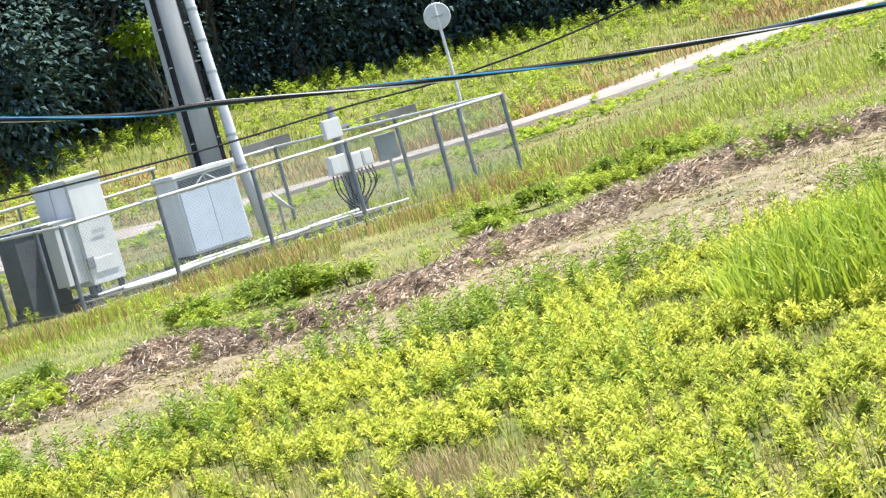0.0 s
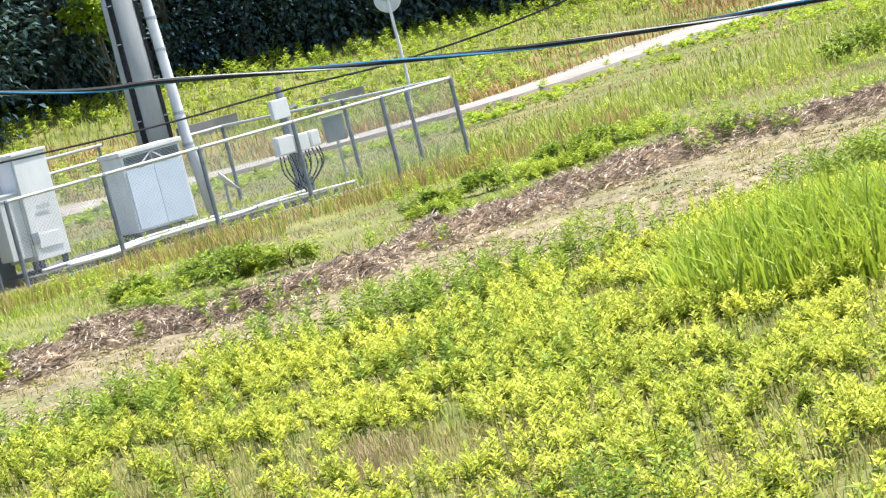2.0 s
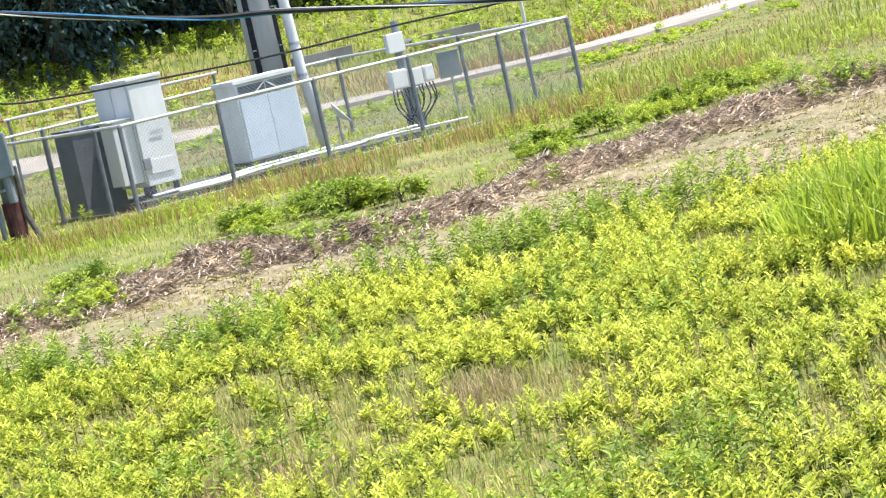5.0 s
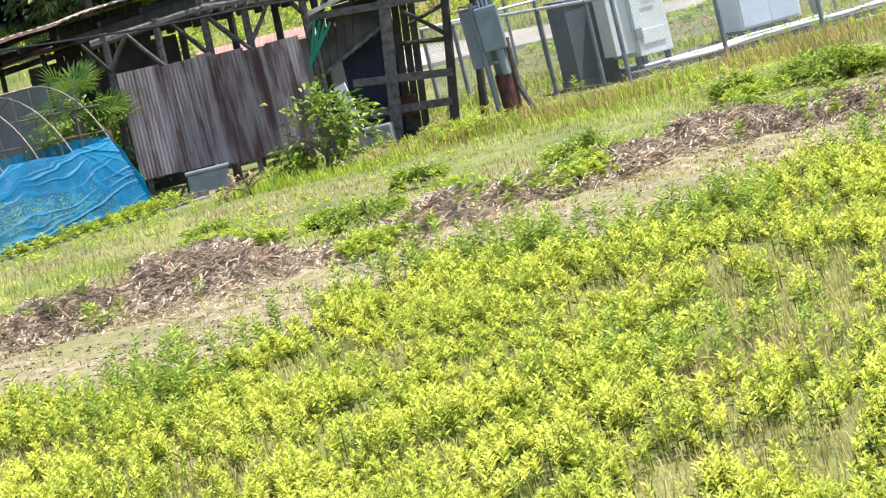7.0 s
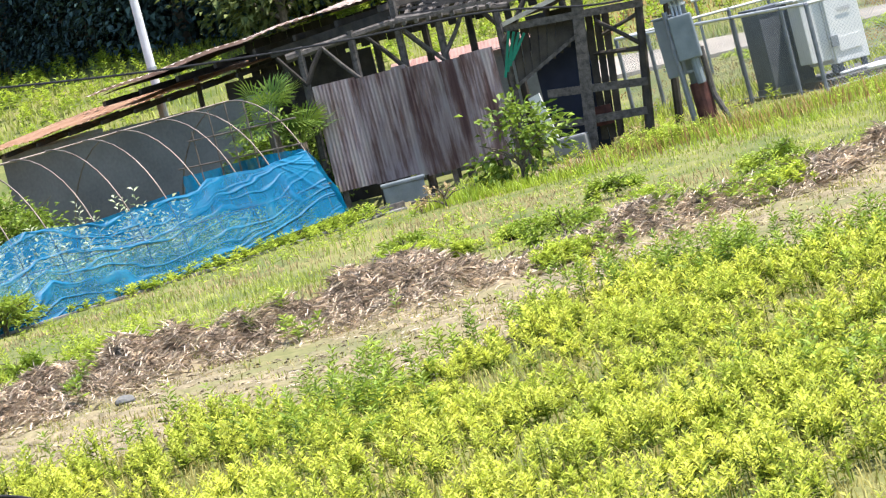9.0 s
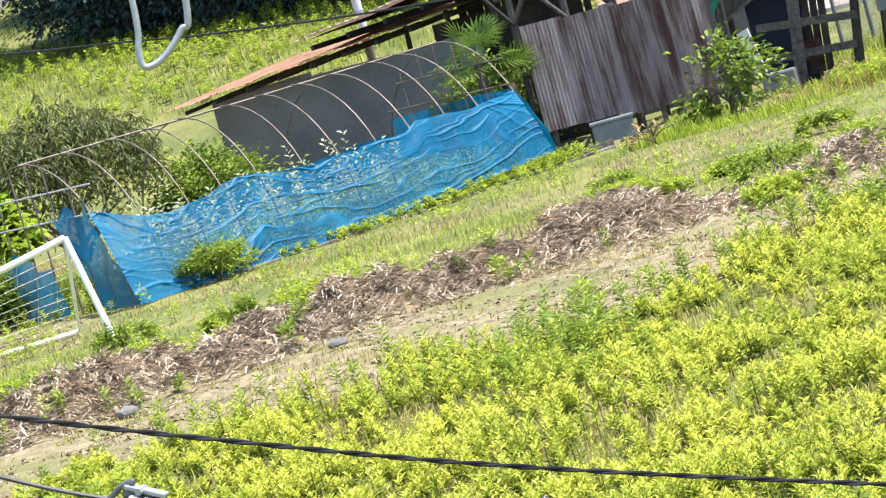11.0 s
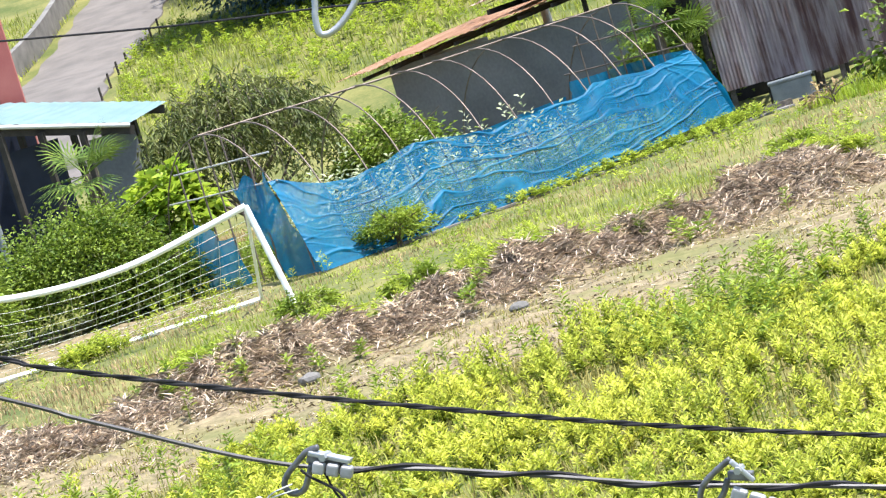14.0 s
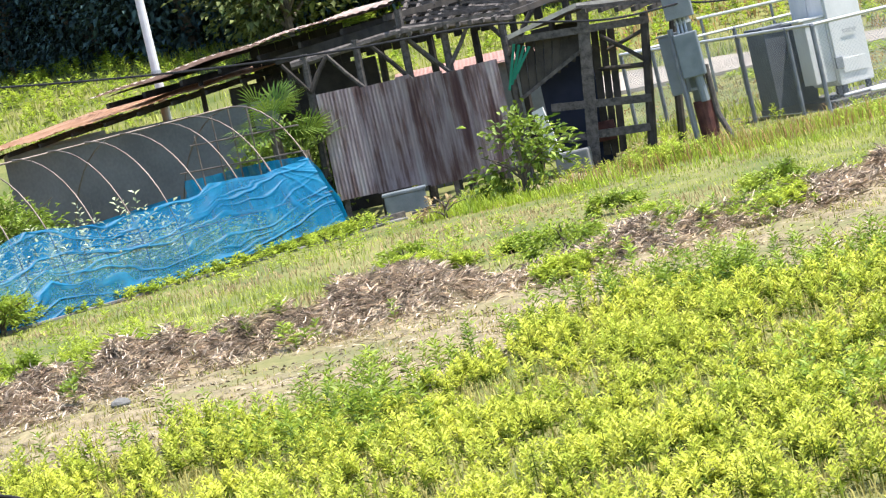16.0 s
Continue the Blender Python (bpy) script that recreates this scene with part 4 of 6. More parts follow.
# ---- the hoop greenhouse with its blue net ----
def greenhouse():
    c = thing("hoop_greenhouse", pose(-22.3, 51.0, 0, 0, 0, 54.2), "rusty steel hoop greenhouse partly covered with blue net", "greenhouse")
    L, W, LEG, RISE = 9.7, 5.0, 0.05, 2.86

    def arch(a):
        return (W / 2 - W / 2 * math.cos(a), LEG + RISE * math.sin(a))

    profile = [(0.0, -0.1)] + [arch(a) for a in np.linspace(0, math.pi, 25)] + [(W, -0.1)]
    half = mesh_of("hoop", tube([(0, y, z) for y, z in profile[:14]], 0.016, 6), M_HOOP)
    hoop = mesh_of("hoop", tube([(0, y, z) for y, z in profile], 0.016, 6), M_HOOP)
    r = random.Random(4)
    for i in range(12):
        h = part("hoop", hoop if i in (0, 4, 8, 11) else half, None, c)
        h.matrix_local = pose(L * i / 11 + r.uniform(-0.05, 0.05), 0, 0, 0, r.uniform(-1.5, 1.5), r.uniform(-1.5, 1.5))
    part("ridge_tube", tube([(-0.1, W / 2, LEG + RISE), (L * 0.5, W / 2, LEG + RISE - 0.03), (L + 0.1, W / 2, LEG + RISE)], 0.022, 6), M_HOOP, c)
    for y, z in (arch(0.3),):
        part("side_tube", tube([(-0.1, y, z), (L + 0.25, y, z)], 0.016, 6), M_HOOP, c)
    for x in (0.0, L):
        for y in (1.2, 1.9, 2.5, 3.1, 3.8):
            part("end_post", tube([(x, y, 0), (x, y, LEG + RISE * math.sin(math.acos(1 - y / (W / 2)))) ], 0.018, 6), M_HOOP, c)
        for z in (1.78, 2.3):
            part("end_bar", tube([(x, 0.4, z), (x, W - 0.45 if z < 2 else W - 1.0, z)], 0.018, 6), M_HOOP if x else M_RAIL, c)
    part("base_board", box(1.2, L + 1.7, -0.14, -0.09, 0.0, 0.16, 0.01), M_WOOD, c)
    part("base_ledge", box(1.2, L + 1.5, -0.42, -0.17, 0.0, 0.05, 0.01), M_CONCRETE, c)

    def sheet(name, f, nu, nv, label):
        pts, thick = [], []
        for j in range(nv + 1):
            for i in range(nu + 1):
                p = f(i / nu, j / nv)
                pts.append(p[:3])
                thick.append(min(p[3], 1.0) if len(p) > 3 else 0.7)
        q = [(j * (nu + 1) + i, j * (nu + 1) + i + 1, (j + 1) * (nu + 1) + i + 1, (j + 1) * (nu + 1) + i) for j in range(nv) for i in range(nu)]
        me = mesh_from(name, np.array(pts), np.array(q), M_TARP)
        me.attributes.new("bunch", "FLOAT", "POINT").data.foreach_set("value", np.array(thick, np.float32))
        me.shade_smooth()
        return part(name, me, None, c, label)

    TOP = [(0, 1.8), (0.85, 1.47), (1.5, 1.42), (2.2, 1.5), (2.95, 1.66), (4.6, 1.44), (5.8, 1.5), (6.9, 1.5), (7.25, 1.66), (8.6, 1.56), (9.4, 1.64), (10, 1.64)]

    def crease(a, k=3):
        return (0.5 + 0.5 * math.sin(a)) ** k

    def front(u, v):
        x = u * (L + 0.15) - 0.15
        hoop_near = abs(((x / (L / 11)) + 0.5) % 1 - 0.5)          # 0 at a hoop
        top = float(along(TOP, x)) - 0.05 * hoop_near
        foot = 0.03 + 0.26 * max(0.0, (x - 4.5) / 5.2)          # the hem hangs clear of the ground towards the end
        z = foot + v * (top - foot)
        y = W / 2 - W / 2 * math.cos(math.asin(min(max(z - LEG, 0) / RISE, 1)))
        droop = ((x - 1.5) / 1.5) ** 2 if x < 3 else ((x - 6.3) / 3.3) ** 2
        # folds hang in swags between the places where the net is tied
        w = noise.noise(Vector((x * 0.8, v * 3, 2))) * 2.2 + noise.noise(Vector((x * 2.3, v * 7, 5))) * 0.8
        here = lambda s: max(0.0, 0.45 + 1.3 * noise.noise(Vector((x * 0.55 + s, v * 2.6, s))))
        swag = max(0.25, min(1.0, (8.4 - x) / 1.5)) * crease(15 * v - 4.2 * droop + w, 26) * here(3) + 0.8 * crease(26 * v - 6.5 * droop + 1.3 * w + 1, 28) * here(9) + 0.6 * crease(41 * v - 8 * droop + 2 * w, 20) * here(17)
        slant = 0.8 * max(0.0, min(1.0, (8.2 - x) / 1.5)) * crease(21 * v - 1.9 * x + 1.2 * w, 26) * here(23)
        fan = math.atan2(x - 8.75, max(1.08 - v, 0.02) * 1.6)          # folds spread from the tie near the end
        rays = (crease(13 * fan + 0.8 * w, 12) + 0.7 * crease(23 * fan + w, 14)) * max(0.0, 1 - abs(x - 8.6) / 2.6) * here(31)
        drop = 1.3 * rays + 0.5 * (crease(5.1 * x + 2.6 * v + w, 16) + 0.6 * crease(9.3 * x - 1.9 * v + w, 14)) * max(0.0, (x - 6.8) / 3.2) * v
        fold = swag + slant + drop
        belly = 0.05 - 0.06 * math.sin(math.pi * v) * hoop_near
        spread = (0.34 - 0.2 * u) * (1 - v) ** 2.2
        dense = 1.0 * fold + 0.6 * max(0.0, 1 - x / 1.3) + 0.55 * max(0.0, (x - 6.0) / 4) * v + 0.25 * (v > 0.965) + 0.3 * (v < 0.05)
        return (x + 0.4 * (1 - v) * max(u - 0.6, 0), y - spread - belly - 0.032 * min(fold, 1.4), max(z, 0.03), dense)

    sheet("net_front", front, 340, 150, "creased blue net along the side")

    def right_end(u, v):
        z = 0.28 * (1 - v) + v * (1.66 + 0.04 * math.sin(5 * u))
        inset = W / 2 - W / 2 * math.cos(math.asin(min(max(z - LEG, 0) / RISE, 1)))
        y = inset + u * (W - 2 * inset)
        return (L + 0.06 + 0.25 * (1 - v) + 0.05 * crease(7 * y + 3 * v, 8) + 0.04 * crease(17 * y - 4 * v, 8), y - 0.02 - 0.1 * (1 - v) * (1 - u), z, 0.4 + 0.6 * crease(7 * y + 3 * v, 8) + 0.5 * crease(17 * y - 4 * v, 8))

    sheet("net_end", right_end, 90, 40, "blue net across the end")

    def back(u, v):
        x = (0.35 + 0.65 * u) * L
        z = v * (1.05 + 0.3 * u)
        y = W if z < LEG else W / 2 + W / 2 * math.cos(math.asin((z - LEG) / RISE))
        return (x, y + 0.03 + 0.04 * math.sin(7 * z - 3 * x), max(z, 0.03))

    sheet("net_back", back, 90, 20, "blue net along the far side")

    def left_end(u, v):
        y = 0.05 + 0.62 * v ** 1.6 - 0.36 * (1 - v) ** 2 + u * 1.3
        return (-0.05 - 0.06 * math.sin(5 * y) + 0.04 * math.sin(9 * v + 4 * y), y, 0.03 + v * (1.85 + 0.12 * math.cos(9 * y)))

    sheet("net_flap", left_end, 24, 26, "torn blue net flap")

    def left_low(u, v):
        y = 2.3 + u * 2.2
        return (-0.05 + 0.07 * math.sin(9 * y + 4 * v), y, 0.03 + v * (0.9 + 0.7 * u * (0.5 + 0.5 * math.sin(4 * y))))

    sheet("net_rag", left_low, 24, 20, "torn blue net rag")
    return c


greenhouse()


# ---- the bent goal ----
def goal():
    c = thing("football_goal", Matrix.Identity(4), "white football goal with a sagging crossbar and torn net", "goal")
    lb, rb = (-26.45, 44.0, 0.0), (-20.72, 46.15, 0.0)
    lt, rt = (-25.87, 43.83, 1.73), (-21.12, 46.3, 1.72)
    part("post", tube([lb, lt], 0.055, 10), M_GOAL, c)
    part("post", tube([rb, rt], 0.055, 10), M_GOAL, c)
    bar = smooth_line([lt, (-24.9, 44.35, 1.46), (-23.9, 44.95, 1.33), (-22.9, 45.45, 1.36), (-21.9, 45.95, 1.55), rt], 8)
    part("crossbar", tube(bar, 0.055, 10), M_GOAL, c, "sagging crossbar")
    lbk, rbk = Vector((-26.9, 45.6, 0.05)), Vector((-22.2, 48.2, 0.05))
    part("back_bar", tube([lbk, (-24.6, 46.9, 0.03), rbk], 0.045, 8), M_GOAL, c)
    part("stay", tube([rt, rbk], 0.028, 8), M_GOAL, c)
    part("stay", tube([lt, lbk], 0.028, 8), M_GOAL, c)
    part("ground_bar", tube([lb, lbk], 0.04, 8), M_GOAL, c)
    bm = bmesh.new()
    n, m = 30, 9
    def net(i, j):
        u, v = i / n, j / m
        k = u * (len(bar) - 1)
        a = bar[int(k)].lerp(bar[min(int(k) + 1, len(bar) - 1)], k - int(k))
        b = lbk.lerp(rbk, u)
        sag = math.sin(math.pi * v) * (0.35 + 0.1 * math.sin(5 * u + 2 * v))
        return a.lerp(b, v) - Vector((0, 0, sag * 0.6 * (1 - v)))
    for j in range(m + 1):
        tube([net(i, j) for i in range(n + 1)], 0.0045, 3, bm, caps=False)
    for i in range(0, n + 1, 2):
        tube([net(i, j) for j in range(m + 1)], 0.0025, 3, bm, caps=False)
    part("net", bm, M_NET, c, "slack white goal net")


goal()


# ---- the red house with its canopy ----
def house():
    c = thing("house", Matrix.Identity(4), "red-walled house with a pale blue canopy roof", "house")
    turn = 27
    m = pose(-34.5, 65.6, 0, 0, 0, turn)
    def put(name, bm, material, label="", parent=c):
        o = part(name, bm, material, parent, label)
        o.matrix_world = m
        return o
    put("wall", box(-9, -0.55, 0, 7, -0.2, 8.5, 0.01), M_HOUSE)
    put("corner_pier", box(-0.545, 0.0, -0.35, 1.4, -0.2, 8.5, 0.01), M_HOUSE)
    put("roof", box(-9.6, 0.6, -0.7, 7.6, 8.503, 8.8, 0.02), M_SHED_WALL)
    put("lower_wall", box(-8.9, -2.0, -0.42, -0.36, -0.2, 4.1), M_HOUSE, "red lower wall in the shade of the canopy")
    # canopy shade put into the colour of this stretch of wall
    put("shaded_lower_wall", box(-1.997, -0.02, -0.42, -0.36, -0.2, 4.1), M_NAVY_SHADE, "lower wall coloured near black for the shade of the canopy")
    w = put("window", box(-1.55, -0.95, -0.06, -0.003, 4.55, 6.6, 0.01), M_GREY_BOX)
    put("pane", box(-1.48, -1.02, -0.075, -0.063, 4.62, 6.5), M_GLASS, "", w)
    put("panel", box(-2.3, -1.65, -0.05, -0.003, 4.5, 7.0, 0.01), M_BEIGE, "beige wall panel")
    put("downpipe", tube([(-1.62, -0.12, 0.2), (-1.62, -0.12, 8.2)], 0.05, 8), M_STEEL)
    b = put("balcony", box(-4.6, -2.35, -1.9, -0.02, 4.05, 4.2, 0.01), M_WOOD_DARK_SHADE)
    for i in range(15):
        put("board", box(-4.55 + i * 0.148, -4.43 + i * 0.148, -1.9, -1.86, 4.25, 5.3), M_WOOD_BROWN, "", b)
    for i in range(12):
        put("board", box(-2.39, -2.35, -1.85 + i * 0.15, -1.73 + i * 0.15, 4.25, 5.3), M_WOOD_BROWN, "", b)
    put("handrail", beam((-4.6, -1.9, 5.33), (-2.33, -1.9, 5.33), 0.09, 0.06), M_WOOD, "", b)
    put("handrail", beam((-2.37, -1.9, 5.33), (-2.37, 0, 5.33), 0.09, 0.06), M_WOOD, "", b)
    # canopy
    fl, fr, br, bl = Vector((-34.6, 60.9, 4.66)), Vector((-30.75, 62.9, 3.42)), Vector((-31.4, 66.4, 3.62)), Vector((-34.6, 64.9, 4.66))
    bm = bmesh.new()
    N = 40
    g = [[bm.verts.new(fl.lerp(fr, i / N).lerp(bl.lerp(br, i / N), j / 4) + Vector((0, 0, 0.012 * math.sin(i * 2.2)))) for i in range(N + 1)] for j in range(5)]
    for j in range(4):
        for i in range(N):
            bm.faces.new((g[j][i], g[j][i + 1], g[j + 1][i + 1], g[j + 1][i]))
    bmesh.ops.solidify(bm, geom=bm.faces[:], thickness=0.03)
    part("canopy_roof", bm, M_CANOPY, c, "pale blue corrugated canopy roof")
    part("gutter", tube([fl + Vector((0, -0.06, -0.05)), fr + Vector((0, -0.06, -0.05))], 0.05, 8), M_PIPE, c)
    part("canopy_beam", beam(fl + Vector((0, 0.1, -0.18)), fr + Vector((0, 0.1, -0.18)), 0.1, 0.2), M_WOOD_DARK_SHADE, c)
    part("canopy_beam", beam(bl + Vector((0, -0.1, -0.18)), br + Vector((0, -0.1, -0.18)), 0.1, 0.2), M_WOOD_DARK_SHADE, c)
    for i in range(8):
        p, q = fl.lerp(fr, (i + 0.5) / 8), bl.lerp(br, (i + 0.5) / 8)
        part("rafter", beam(p + Vector((0, 0, -0.07)), q + Vector((0, 0, -0.07)), 0.06, 0.08), M_WOOD_DARK_SHADE, c)
    for u in (0.02, 0.35, 0.55, 0.75):
        for a, b2 in ((fl, fr), (bl, br)):
            p = a.lerp(b2, u)
            part("canopy_post", beam((p.x, p.y, -0.1), (p.x, p.y, p.z - 0.2), 0.13, 0.13), M_WOOD_DARK_SHADE, c)
    w = part("canopy_end_wall", box(-0.95, 0.1, 0.0, 0.06, -0.1, 3.3), M_SHED_WALL, c, "grey boarded end wall")
    w.matrix_world = pose(-31.1, 63.5, 0, 0, 0, 27)
    # panel added to fill the shaded space below the canopy with near black
    part("shade_panel", box(-34.5, -33.0, 63.6, 63.7, -0.1, 3.55), M_NAVY_SHADE, c, "near-black panel added for the shade under the canopy")


house()

pole = thing("steel_pole", pose(-29.97, 54.3, 0), "pale blue-grey steel pole beside the bushes", "pole")
part("shaft", tube([(0, 0, -0.1), (0, 0, 5.05)], 0.075, 12), M_GREY_BOX, pole)
part("cap", tube([(0, 0, 5.05), (0, 0, 5.25)], [0.12, 0.1], 12), M_GREY_BOX, pole)

pole = thing("steel_pole", pose(-23.52, 71.2, 0), "pale grey steel pole behind the shed roof", "pole")
part("shaft", tube([(0, 0, -0.1), (0, 0, 9)], [0.12, 0.09], 12), M_PIPE, pole)
part("band", tube([(0, 0, 3.9), (0, 0, 3.96)], 0.125, 12), M_STEEL, pole)

# ---- the lane on the slope ----
LANE = [(-48.5, 90), (-51.0, 97.5), (-54.2, 105.6), (-57.2, 116.8), (-61, 130), (-66, 150)]
ribbon("road", LANE, 2.2, 0.07, M_ASPHALT, "pale asphalt lane climbing the slope")


def retaining_wall():
    bm = bmesh.new()
    pts = smooth_line([(-55.5, 103.0, 0), (-58.2, 109.0, 0), (-60.4, 118, 0), (-64.5, 131, 0)], 8)
    rows = []
    for p in pts:
        z = float(land(p.x, p.y))
        rows.append([bm.verts.new((p.x + dx, p.y, z + dz)) for dx, dz in ((0, -0.3), (0, 1.1), (-0.3, 1.1), (-0.3, -0.3))])
    for r0, r1 in zip(rows, rows[1:]):
        for k in range(4):
            bm.faces.new((r0[k], r0[(k + 1) % 4], r1[(k + 1) % 4], r1[k]))
    bm.faces.new(rows[0])
    bm.faces.new(rows[-1][::-1])
    tagged(new("retaining_wall", mesh_of("retaining_wall", bm, M_CONCRETE)), "grey concrete retaining wall beside the lane", "wall", kind="structure")


retaining_wall()
stake = None
for i in range(9):
    u = i / 8
    x, y = -49.4 - 4.6 * u, 98.5 + 17 * u
    if stake is None:
        stake = thing("stake", pose(x, y, float(land(x, y))), "dark wooden stake at the edge of the lane", "stake", group="stakes along the lane")
        part("shaft", tube([(0, 0, -0.1), (0, 0, 0.55)], 0.045, 6), M_WOOD_DARK_SHADE, stake)
    else:
        copy_thing(stake, pose(x, y, float(land(x, y))))

# ---- cables ----
def cable(points, r, material, label, name="cable", sides=6, twist=0.0, steps=16):
    pts = smooth_line(points, steps)
    c = thing(name, Matrix.Identity(4), label, "cable")
    if not twist:
        part("strand", tube(pts, r, sides), material, c)
    else:
        ph = 0.0
        A, B = [], []
        for i, p in enumerate(pts):
            d = (pts[min(i + 1, len(pts) - 1)] - pts[max(i - 1, 0)]).normalized()
            s = d.cross(Vector((0, 0, 1))).normalized()
            u = s.cross(d)
            if i:
                ph += (p - pts[i - 1]).length * twist
            o = (s * math.cos(ph) + u * math.sin(ph)) * r * 0.75
            A.append(p + o)
            B.append(p - o)
        part("strand", tube(A, r * 0.85, sides), material, c)
        part("strand", tube(B, r * 0.85, sides), material, c)
    return c


c1 = cable([(-5.0, 11.6, 4.95), (-1.48, 11.91, 3.975), (-0.64, 11.98, 3.805), (0.21, 12.0, 3.66), (1.07, 11.95, 3.545), (1.85, 11.86, 3.485), (2.2, 11.82, 3.47)], 0.010, M_BLACK, "black overhead cable wound with a pale blue and white line")
M_BLUE_LINE = mat("blue_line", (0.02, 0.16, 0.32), (0.06, 0.26, 0.44), 3, 0.4)
for k, (mt, nm) in enumerate(((M_BLUE_LINE, "blue_strand"), (M_PIPE, "white_strand"))):
    base = smooth_line([(-5.0, 11.6, 4.95), (-1.48, 11.91, 3.975), (-0.64, 11.98, 3.805), (0.21, 12.0, 3.66), (1.07, 11.95, 3.545), (1.85, 11.86, 3.485), (2.2, 11.82, 3.47)], 30)
    part(nm, tube([p + Vector((0, -0.009 * math.sin(p.x * 4 + 2.4 * k), 0.009 * math.cos(p.x * 4 + 2.4 * k))) for p in base], 0.0042 - 0.0012 * k, 5), mt, c1)

cable([(-9.55, 62.4, 2.92), (-8.56, 63.6, 2.73), (-4.49, 64.9, 2.57), (-1.28, 65.99, 2.60), (1.52, 66.2, 2.60), (5.19, 65.8, 3.01), (14, 65, 4.6)], 0.022, M_BLACK, "thin black cable strung past the compound")
cable([(-9.55, 62.4, 2.92), (-10.89, 61.04, 2.94), (-13.18, 60.58, 3.36), (-16.02, 59.9, 3.52), (-19.21, 58.95, 3.84), (-22.3, 57.86, 4.31), (-23.5, 57.4, 4.55), (-26.5, 56.06, 5.14), (-32, 54, 6.4)], 0.022, M_BLACK, "thin black cable strung past the old shed")

NEAR = [(-4.6, 4.1, 4.5), (-3.12, 5.13, 3.6), (-2.87, 5.27, 3.45), (-2.33, 5.53, 3.19), (-1.69, 5.76, 2.93), (-0.4, 6.1, 2.5)]
cable(NEAR, 0.0036, M_BLACK, "black twisted drop wire", twist=40, steps=70)
cable([(-4.5, 4.3, 4.2), (-3.19, 5.08, 3.31), (-2.99, 5.2, 3.19), (-2.74, 5.34, 3.07), (-2.2, 5.6, 2.86)], 0.0036, M_BLACK, "black twisted drop wire", twist=40, steps=60)
MESS = [(-4.8, 4.0, 4.75), (-3.13, 5.12, 3.54), (-2.85, 5.28, 3.34), (-2.56, 5.43, 3.15), (-2.27, 5.55, 3.04), (-1.88, 5.7, 2.88), (-1.72, 5.75, 2.83), (-0.4, 6.1, 2.42)]
mw = cable(MESS, 0.0048, M_WIRE, "grey steel messenger wire wound with black drop wire", name="messenger_wire", steps=60)
wrap = [p for p in smooth_line(MESS, 60) if p.x > -2.5]
part("wrapped_wire", tube([p + Vector((0, -0.0075 * math.cos(p.x * 26), 0.0075 * math.sin(p.x * 26))) for p in wrap], 0.0048, 6), M_BLACK, mw)


def wire_clamp(hook, jaw, plate, grips, tails, label):
    """A cast hook with a jaw on the wire, a pressed plate over it and a row of grips."""
    c = thing("wire_clamp", Matrix.Identity(4), label, "clamp", group="drop wire clamps")
    part("hook", tube(smooth_line(hook, 6), 0.0062, 10), M_CAST, c, smooth=True)
    bm = beam(jaw[0], jaw[1], 0.02, 0.018)
    bmesh.ops.bevel(bm, geom=bm.edges[:], offset=0.004, segments=2, affect="EDGES", profile=0.6)
    part("jaw", bm, M_CAST, c)
    bm = beam(plate[0], plate[1], 0.026, 0.009)
    bmesh.ops.bevel(bm, geom=bm.edges[:], offset=0.003, segments=2, affect="EDGES", profile=0.6)
    part("plate", bm, M_STEEL, c, "bright pressed steel plate")
    mid = Vector(plate[0]).lerp(Vector(plate[1]), 0.4)
    part("bolt", tube([mid + Vector((0, -0.022, 0)), mid + Vector((0, 0.014, 0))], 0.0075, 6), M_STEEL, c)
    a, b = Vector(grips[0]), Vector(grips[1])
    for k in range(3):
        bm = beam(a.lerp(b, k / 3), a.lerp(b, (k + 0.88) / 3), 0.024, 0.024)
        bmesh.ops.bevel(bm, geom=bm.edges[:], offset=0.006, segments=3, affect="EDGES", profile=0.6)
        part("grip", bm, M_GRIP, c, "pale plastic grip", smooth=False)
    for t in tails:
        part("tail", tube(smooth_line(t, 7), 0.0026, 6), M_BLACK, c, "black drop wire tail", smooth=True)
    return c


M_CAST = mat("cast_zinc", (0.09, 0.093, 0.10), (0.19, 0.193, 0.20), 30, 0.45, 0.5, 0.1)
M_GRIP = mat("pale_plastic", (0.24, 0.245, 0.26), (0.36, 0.365, 0.375), 20, 0.35, 0.0, 0.05)
wire_clamp([(-2.467, 5.4, 3.169), (-2.492, 5.4, 3.166), (-2.518, 5.4, 3.151), (-2.543, 5.4, 3.134), (-2.556, 5.4, 3.117), (-2.554, 5.4, 3.101), (-2.539, 5.4, 3.093), (-2.521, 5.4, 3.097), (-2.507, 5.4, 3.114), (-2.49, 5.4, 3.14)],
           [(-2.499, 5.41, 3.153), (-2.43, 5.42, 3.118)], [(-2.487, 5.4, 3.164), (-2.412, 5.405, 3.128)], [(-2.483, 5.385, 3.137), (-2.41, 5.4, 3.105)],
           [[(-2.47, 5.4, 3.124), (-2.461, 5.4, 3.08), (-2.449, 5.4, 3.051), (-2.449, 5.4, 3.032), (-2.478, 5.4, 3.001), (-2.53, 5.4, 2.965)]], "grey hook clamp gripping the messenger wire")
